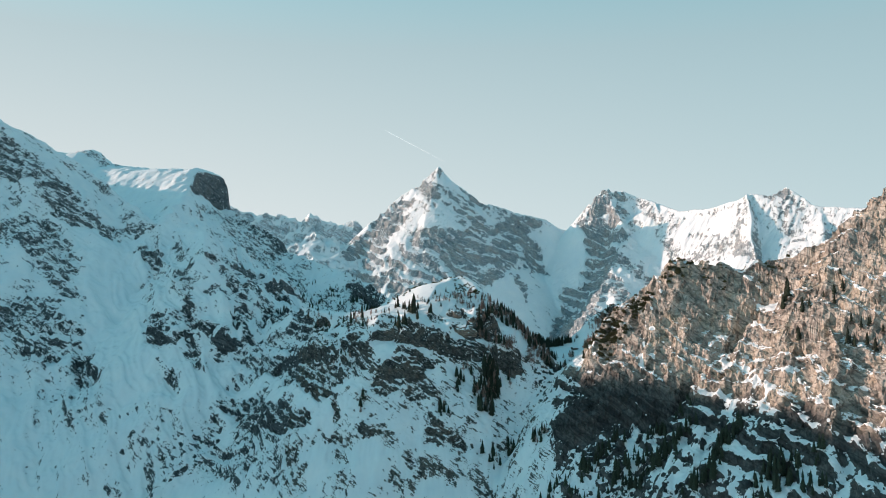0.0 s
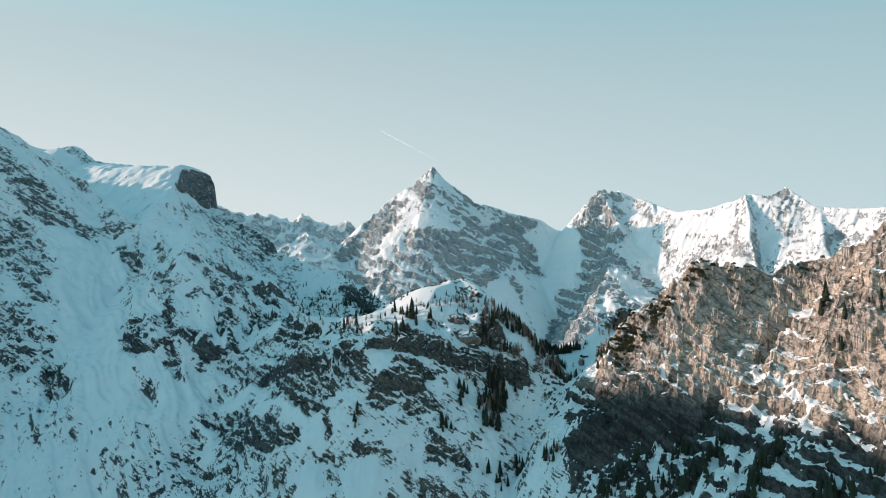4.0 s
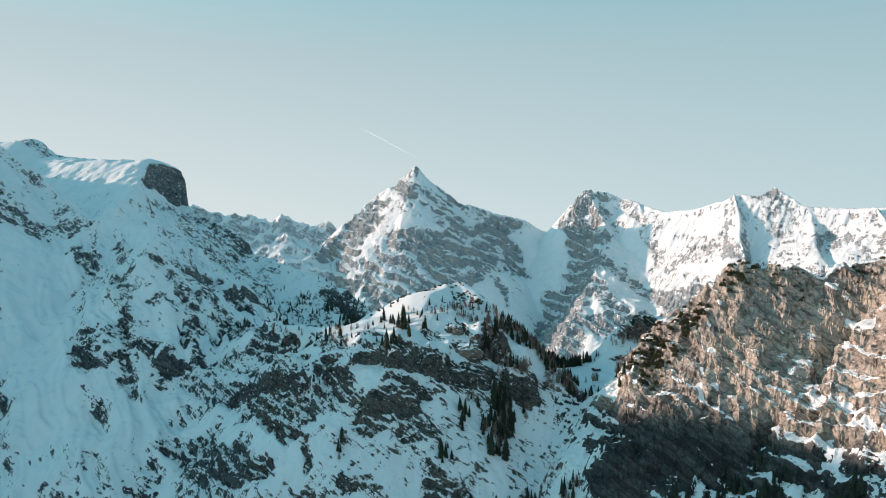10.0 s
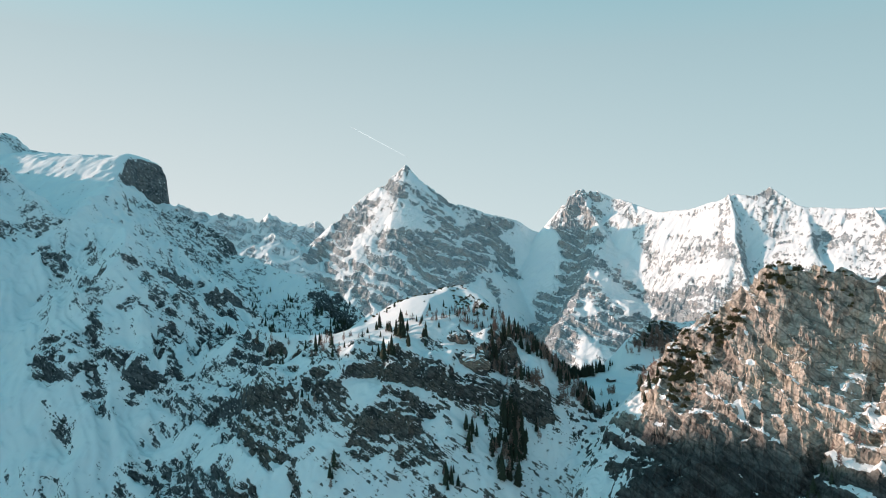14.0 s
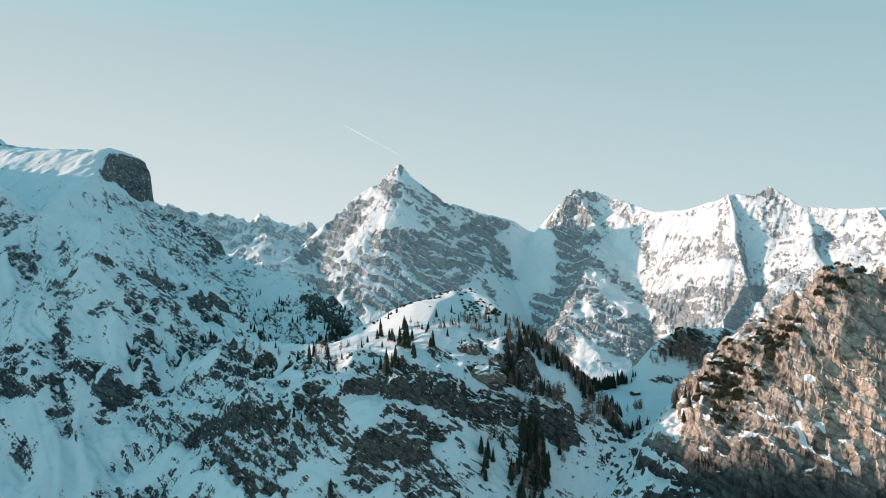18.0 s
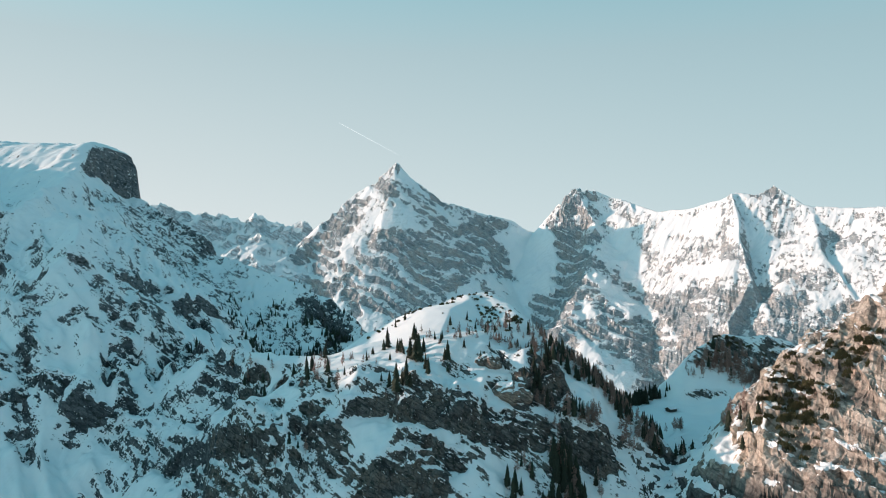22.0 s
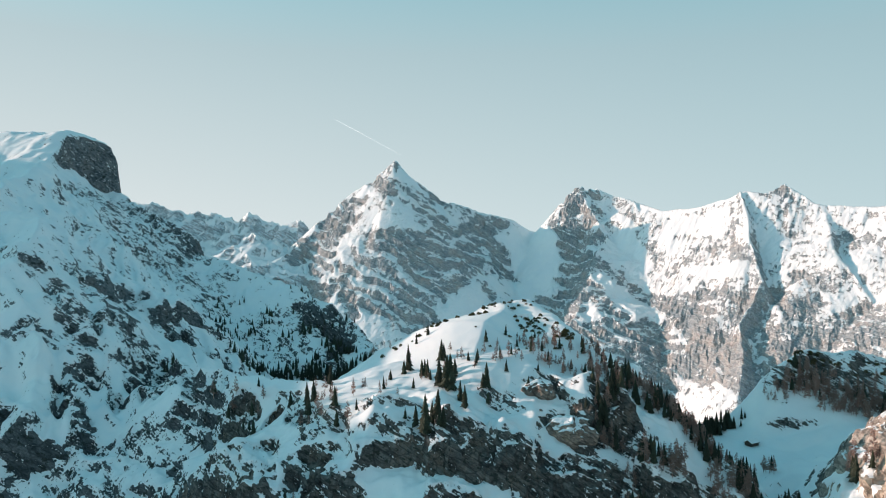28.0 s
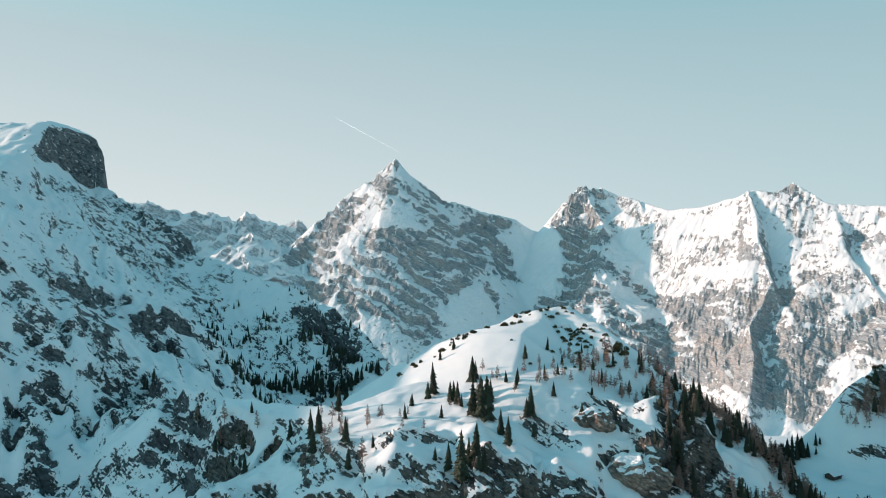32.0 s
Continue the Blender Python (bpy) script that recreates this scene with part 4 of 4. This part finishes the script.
def spruce_crown(rng, width):
    """Whorls of drooping, ragged boughs on a trunk of height 1; each bough is a folded blade with a hanging fringe."""
    verts, faces = [], []
    z = 0.10 + rng.uniform(-0.03, 0.04)
    while z < 0.985:
        t = (z - 0.08) / 0.92
        reach = width * (1 - t) ** 0.85 * rng.uniform(0.72, 1.15) + 0.010
        count = 5 + int(4 * (1 - t))
        turn = rng.uniform(0, 6.28)
        for k in range(count):
            a = turn + 6.2832 * k / count + rng.uniform(-0.3, 0.3)
            r = reach * rng.uniform(0.6, 1.12)
            droop = r * rng.uniform(0.35, 0.75)
            c, s, w = math.cos(a), math.sin(a), r * rng.uniform(0.30, 0.48)
            n = len(verts)
            verts += [(0, 0, z + 0.018), (c * r * 0.55 - s * w, s * r * 0.55 + c * w, z - droop * 0.55),
                      (c * r * 0.6, s * r * 0.6, z - droop * 0.22), (c * r * 0.55 + s * w, s * r * 0.55 - c * w, z - droop * 0.55),
                      (c * r, s * r, z - droop), (c * r * 0.5, s * r * 0.5, z - droop * 0.5 - 0.045)]
            faces += [(n, n + 1, n + 2), (n, n + 2, n + 3), (n + 1, n + 4, n + 2), (n + 2, n + 4, n + 3), (n, n + 5, n + 4), (n + 1, n + 5, n + 3)]
        z += 0.045 * rng.uniform(0.8, 1.25) * (1.15 - 0.5 * t)
    tube(verts, faces, (0, 0, 0.93), (0, 0, 1.02), 0.008, 0.001, 4)
    return verts, faces


def larch_crown(rng):
    """A leafless crown: thin limbs that rise a little, with forked twigs."""
    verts, faces = [], []
    z = 0.2
    while z < 0.97:
        t = (z - 0.2) / 0.8
        for k in range(4):
            a = rng.uniform(0, 6.28)
            r = (0.20 * (1 - t) ** 0.8 + 0.02) * rng.uniform(0.6, 1.1)
            end = Vector((math.cos(a) * r, math.sin(a) * r, z + r * rng.uniform(-0.15, 0.35)))
            tube(verts, faces, (0, 0, z), end, 0.0065, 0.002, 3)
            for q in range(9):
                p = Vector((0, 0, z)).lerp(end, rng.uniform(0.35, 1.0))
                d = Vector((rng.uniform(-1, 1), rng.uniform(-1, 1), rng.uniform(-0.9, 0.5))) * r * 0.38
                side = d.orthogonal().normalized() * 0.018
                n = len(verts)
                verts += [p - side, p + side, p + d]
                faces.append((n, n + 1, n + 2))
        z += 0.05 * rng.uniform(0.7, 1.3)
    return verts, faces


def pine_clump(rng):
    """A low bush of upturned needle tufts."""
    verts, faces = [], []
    for k in range(90):
        a, r = rng.uniform(0, 6.28), math.sqrt(rng.random())
        h = (1 - 0.8 * r * r) * rng.uniform(0.3, 1.3)
        base = Vector((math.cos(a) * r, math.sin(a) * r, h * 0.55 - 0.2))
        d = Vector((math.cos(a) * 0.5 + rng.uniform(-0.5, 0.5), math.sin(a) * 0.5 + rng.uniform(-0.5, 0.5), 1.0)).normalized() * rng.uniform(0.3, 0.55)
        for q in range(2):
            side = Vector((math.cos(q * 1.57 + k), math.sin(q * 1.57 + k), 0)) * rng.uniform(0.08, 0.15)
            n = len(verts)
            verts += [base, base + d * 0.5 + side, base + d, base + d * 0.5 - side]
            faces.append((n, n + 1, n + 2, n + 3))
    return verts, faces


rng = random.Random(7)
SPRUCE_CROWNS = [mesh_of("crown", *spruce_crown(rng, wd), needle_mat) for wd in (0.19, 0.22, 0.24, 0.26, 0.2, 0.29)]
SPRUCE_TRUNK = trunk_mesh("trunk", 0.95, 0.018, bark_mat)
LARCH_CROWNS = [mesh_of("crown", *larch_crown(rng), larch_mat) for k in range(4)]
LARCH_TRUNK = trunk_mesh("trunk", 0.97, 0.014, larch_mat)
PINE_CLUMPS = [mesh_of("dwarf_pine", *pine_clump(rng), pine_mat) for k in range(4)]


def plant(x, y, height, crowns, trunk, name, label, group):
    z, rock = height_at(x, y)
    tree = new(name)
    tree.empty_display_size = 0.5
    tree.matrix_world = Matrix.LocRotScale((x, y, z), Euler((rng.uniform(-0.04, 0.04), rng.uniform(-0.04, 0.04), rng.uniform(0, 6.28))), (height, height, height))
    part("trunk", trunk, tree)
    part("crown", rng.choice(crowns), tree)
    return tagged(tree, label, "tree", group)


def spruce(x, y, h):
    tall = "tall dark green spruce" if h > 10 else "small dark green spruce"
    return plant(x, y, h, SPRUCE_CROWNS, SPRUCE_TRUNK, "spruce_tree", tall + " standing in snow on the mountainside", "spruces on the slopes")


def larch(x, y, h):
    return plant(x, y, h, LARCH_CROWNS, LARCH_TRUNK, "larch_tree", "leafless brown larch with thin bare twigs in snow", "bare larches")


def dwarf_pine(x, y, h):
    z, rock = height_at(x, y)
    ob = new("dwarf_pine", rng.choice(PINE_CLUMPS))
    ob.matrix_world = Matrix.LocRotScale((x, y, z), Euler((0, 0, rng.uniform(0, 6.28))), (h * rng.uniform(0.35, 0.55), h * rng.uniform(0.35, 0.55), h * rng.uniform(0.7, 1.1)))
    return tagged(ob, "low olive-green dwarf pine bush clinging to the rock", "bush", "dwarf pines")


def places(rows):
    for cx, cy, rx, ry, count, h in rows:
        for k in range(count):
            a, r = rng.uniform(0, 6.28), math.sqrt(rng.random())
            yield cx + rx * r * math.cos(a), cy + ry * r * math.sin(a), 1.15 * h * rng.uniform(0.55, 1.2)


def stand(rows, kinds):
    for x, y, h in places(rows):
        rng.choice(kinds)(x, y, h)


def wood(name, rows, label, trunk=SPRUCE_TRUNK, crowns=SPRUCE_CROWNS, foliage=needle_mat):
    """A wood too far off and too dense to count, as one object."""
    verts, faces = [], []
    for x, y, h in places(rows):
        z, rock = height_at(x, y)
        m = Matrix.LocRotScale((x, y, z), Euler((0, 0, rng.uniform(0, 6.28))), (h, h, h))
        for me in (trunk, rng.choice(crowns)):
            n = len(verts)
            verts += [m @ v.co for v in me.vertices]
            faces += [tuple(n + i for i in p.vertices) for p in me.polygons]
    return tagged(new(name, mesh_of(name, verts, faces, foliage)), label, "wood", kind="stuff")


for x, y, h in KNOLL_SPRUCES:
    spruce(x, y, 1.15 * h)
for x, y, h in KNOLL_LARCHES:
    larch(x, y, h)
stand(KNOLL_STANDS, (spruce, spruce, spruce, larch))
stand(CLIFF_STANDS[:5], (spruce,))
wood("spruce_wood", CLIFF_STANDS[5:], "dark spruce wood on the shaded slope under the cliff")
wood("spruce_wood", FOOT_STANDS, "dark spruces scattered over the shaded rock under the cliff")
wood("spruce_wood", EDGE_STANDS, "dark spruce wood along the far edge of the snow saddle")
wood("spruce_wood", HOLLOW_STANDS, "dark spruce wood in the shaded hollow behind the knoll")
stand(SLOPE_STANDS[13:] + SLOPE_STANDS[5:7], (spruce, spruce, larch))
wood("spruce_wood", SLOPE_STANDS[:5] + SLOPE_STANDS[7:13], "thin dark spruce wood along the snowy ridge")
stand(SADDLE_STANDS[:6], (spruce, spruce, larch))
stand(CREST_STANDS[:3], (larch, larch, spruce))
wood("larch_wood", CREST_STANDS[3:], "bare brown larches on the knoll's snowy side", LARCH_TRUNK, LARCH_CROWNS, larch_mat)
wood("spruce_wood", CREST_STANDS[4:9:2] + SADDLE_STANDS[6:], "dark spruces on the knoll's snowy side")
wood("larch_wood", HUMMOCK_LARCHES[:6], "bare brown larch wood before the snowy hummock", LARCH_TRUNK, LARCH_CROWNS, larch_mat)
stand(LARCH_STANDS, (larch, larch, larch, spruce))
stand(PINE_STANDS, (dwarf_pine,))


# ---------------------------------------------------------------- boulders on the knoll
def boulder(x, y, size, seed):
    bm = bmesh.new()
    bmesh.ops.create_icosphere(bm, subdivisions=5, radius=1.0)
    shift = Vector((seed * 3.1, seed * 1.7, seed * 0.9))
    for v in bm.verts:
        p = v.co.copy()
        r = 1 + 0.32 * noise.fractal(p * 0.9 + shift, 0.9, 2.1, 3) + 0.14 * noise.ridged_multi_fractal(p * 1.8 + shift, 0.8, 2.2, 4, 1.0, 2.0) - 0.15
        v.co = Vector((p.x * 1.15, p.y * 0.9, p.z * 0.95)) * r * size
    me = bpy.data.meshes.new("boulder")
    bm.normal_update()
    rock = [min(1.2, max(-0.2, 1.7 - 1.9 * max(v.normal.z, 0.0))) for v in bm.verts]
    bm.to_mesh(me)
    bm.free()
    me.attributes.new("rock", "FLOAT", "POINT").data.foreach_set("value", rock)
    me.materials.append(boulder_mat)
    ob = new("boulder", me)
    ob.location = (x, y, height_at(x, y)[0] + size * 0.08)
    return tagged(ob, "large limestone boulder with a snow cap on the knoll", "boulder", "boulders on the knoll")


for k, (x, y, size) in enumerate(BOULDERS):
    boulder(x, y, size, k + 1)


# ---------------------------------------------------------------- the hay hut on the saddle
def box(verts, faces, x0, x1, y0, y1, z0, z1):
    n = len(verts)
    verts += [(x0, y0, z0), (x1, y0, z0), (x1, y1, z0), (x0, y1, z0), (x0, y0, z1), (x1, y0, z1), (x1, y1, z1), (x0, y1, z1)]
    faces += [(n, n + 3, n + 2, n + 1), (n + 4, n + 5, n + 6, n + 7)] + [(n + a, n + b, n + b + 4, n + a + 4) for a, b in ((0, 1), (1, 2), (2, 3), (3, 0))]


def hut(x, y):
    base = new("mountain_hut")
    base.matrix_world = pose(x, y, height_at(x, y)[0] - 0.2, 0, 0, 28)
    L, W, H, R = 3.6, 2.4, 2.1, 1.3
    for k in range(7):
        z0 = k * 0.3
        v, f = [], []
        for q in ((-L, L, -W, -W + 0.2), (-L, L, W - 0.2, W), (-L, -L + 0.2, -W + 0.2, W - 0.2), (L - 0.2, L, -W + 0.2, W - 0.2)):
            box(v, f, *q, z0 + 0.01, z0 + 0.29)
        part("log_course", mesh_of("log_course", v, f, timber_mat), base)
    for s in (-L, L - 0.2):
        v = [(s, -W, H), (s, W, H), (s, 0, H + R), (s + 0.2, -W, H), (s + 0.2, W, H), (s + 0.2, 0, H + R)]
        part("gable", mesh_of("gable", v, [(0, 2, 1), (3, 4, 5), (0, 1, 4, 3), (1, 2, 5, 4), (2, 0, 3, 5)], timber_mat), base)
    for name, mat, lift, over in (("roof", timber_mat, 0.0, 0.6), ("roof_snow", roof_snow_mat, 0.16, 0.5)):
        thick = 0.14 if name == "roof" else 0.45
        for s in (-1, 1):
            a, b = (s * (W + over), H - R * over / W + lift), (0.0, H + R + lift)
            v = [(e, p[0], p[1] + d) for e in (-L - over, L + over) for p in (a, b) for d in (0.02, thick)]
            f = [(0, 1, 3, 2), (4, 6, 7, 5), (0, 4, 5, 1), (2, 3, 7, 6), (1, 5, 7, 3), (0, 2, 6, 4)]
            part(name, mesh_of(name, v, f, mat), base)
    v, f = [], []
    box(v, f, -0.5, 0.5, -W - 0.06, -W - 0.004, 0.1, 1.9)
    part("door", mesh_of("door", v, f, bark_mat), base)
    for cx in (-2.2, 2.2):
        v, f = [], []
        box(v, f, cx - 0.45, cx + 0.45, -W - 0.05, -W - 0.004, 0.9, 1.6)
        win = part("window", mesh_of("window", v, f, bark_mat), base)
        v, f = [], []
        box(v, f, cx - 0.36, cx + 0.36, -W - 0.07, -W - 0.054, 0.98, 1.52)
        part("pane", mesh_of("pane", v, f, glass_mat), win)
    return tagged(base, "small dark timber hut with a snow-covered gable roof", "hut")


hut(*HUT_PLACE)


# ---------------------------------------------------------------- contrail in the sky
def contrail(a, b):
    m = Mat("thin_glowing_ice_cloud")
    # emission stands in for the sunlight that the ice scatters
    m.put(m.bsdf.inputs["Emission Color"], (1, 0.98, 0.97, 1))
    m.put(m.bsdf.inputs["Emission Strength"], 0.7)
    m.done((0.9, 0.9, 0.9), 1.0, Alpha=m.span(m.noise(60.0, 4), 0.2, 0.7, 0.10, 0.26))
    verts, faces = [], []
    a, b = Vector(a), Vector(b)
    axis_dir = (b - a).normalized()
    face = Vector((-0.72, -0.66, 0.2))
    wide = axis_dir.cross(face).normalized()
    deep = wide.cross(axis_dir)
    for k in range(25):
        s = k / 24
        p, r = a.lerp(b, s), 2.2 * (1 - 0.8 * s) * (0.55 + 0.45 * min(1.0, 6 * s))
        verts += [p + wide * r, p + deep * 0.6 * r * 0.3, p - wide * r, p - deep * 0.6 * r * 0.3]
    for k in range(24):
        for q in range(4):
            faces.append((4 * k + q, 4 * k + (q + 1) % 4, 4 * k + 4 + (q + 1) % 4, 4 * k + 4 + q))
    return tagged(new("contrail", mesh_of("contrail", verts, faces, m.m, True)), "thin white contrail fading across the pale sky", "contrail")


contrail((-340, 4519, EYE + 738), (9, 4507, EYE + 551))
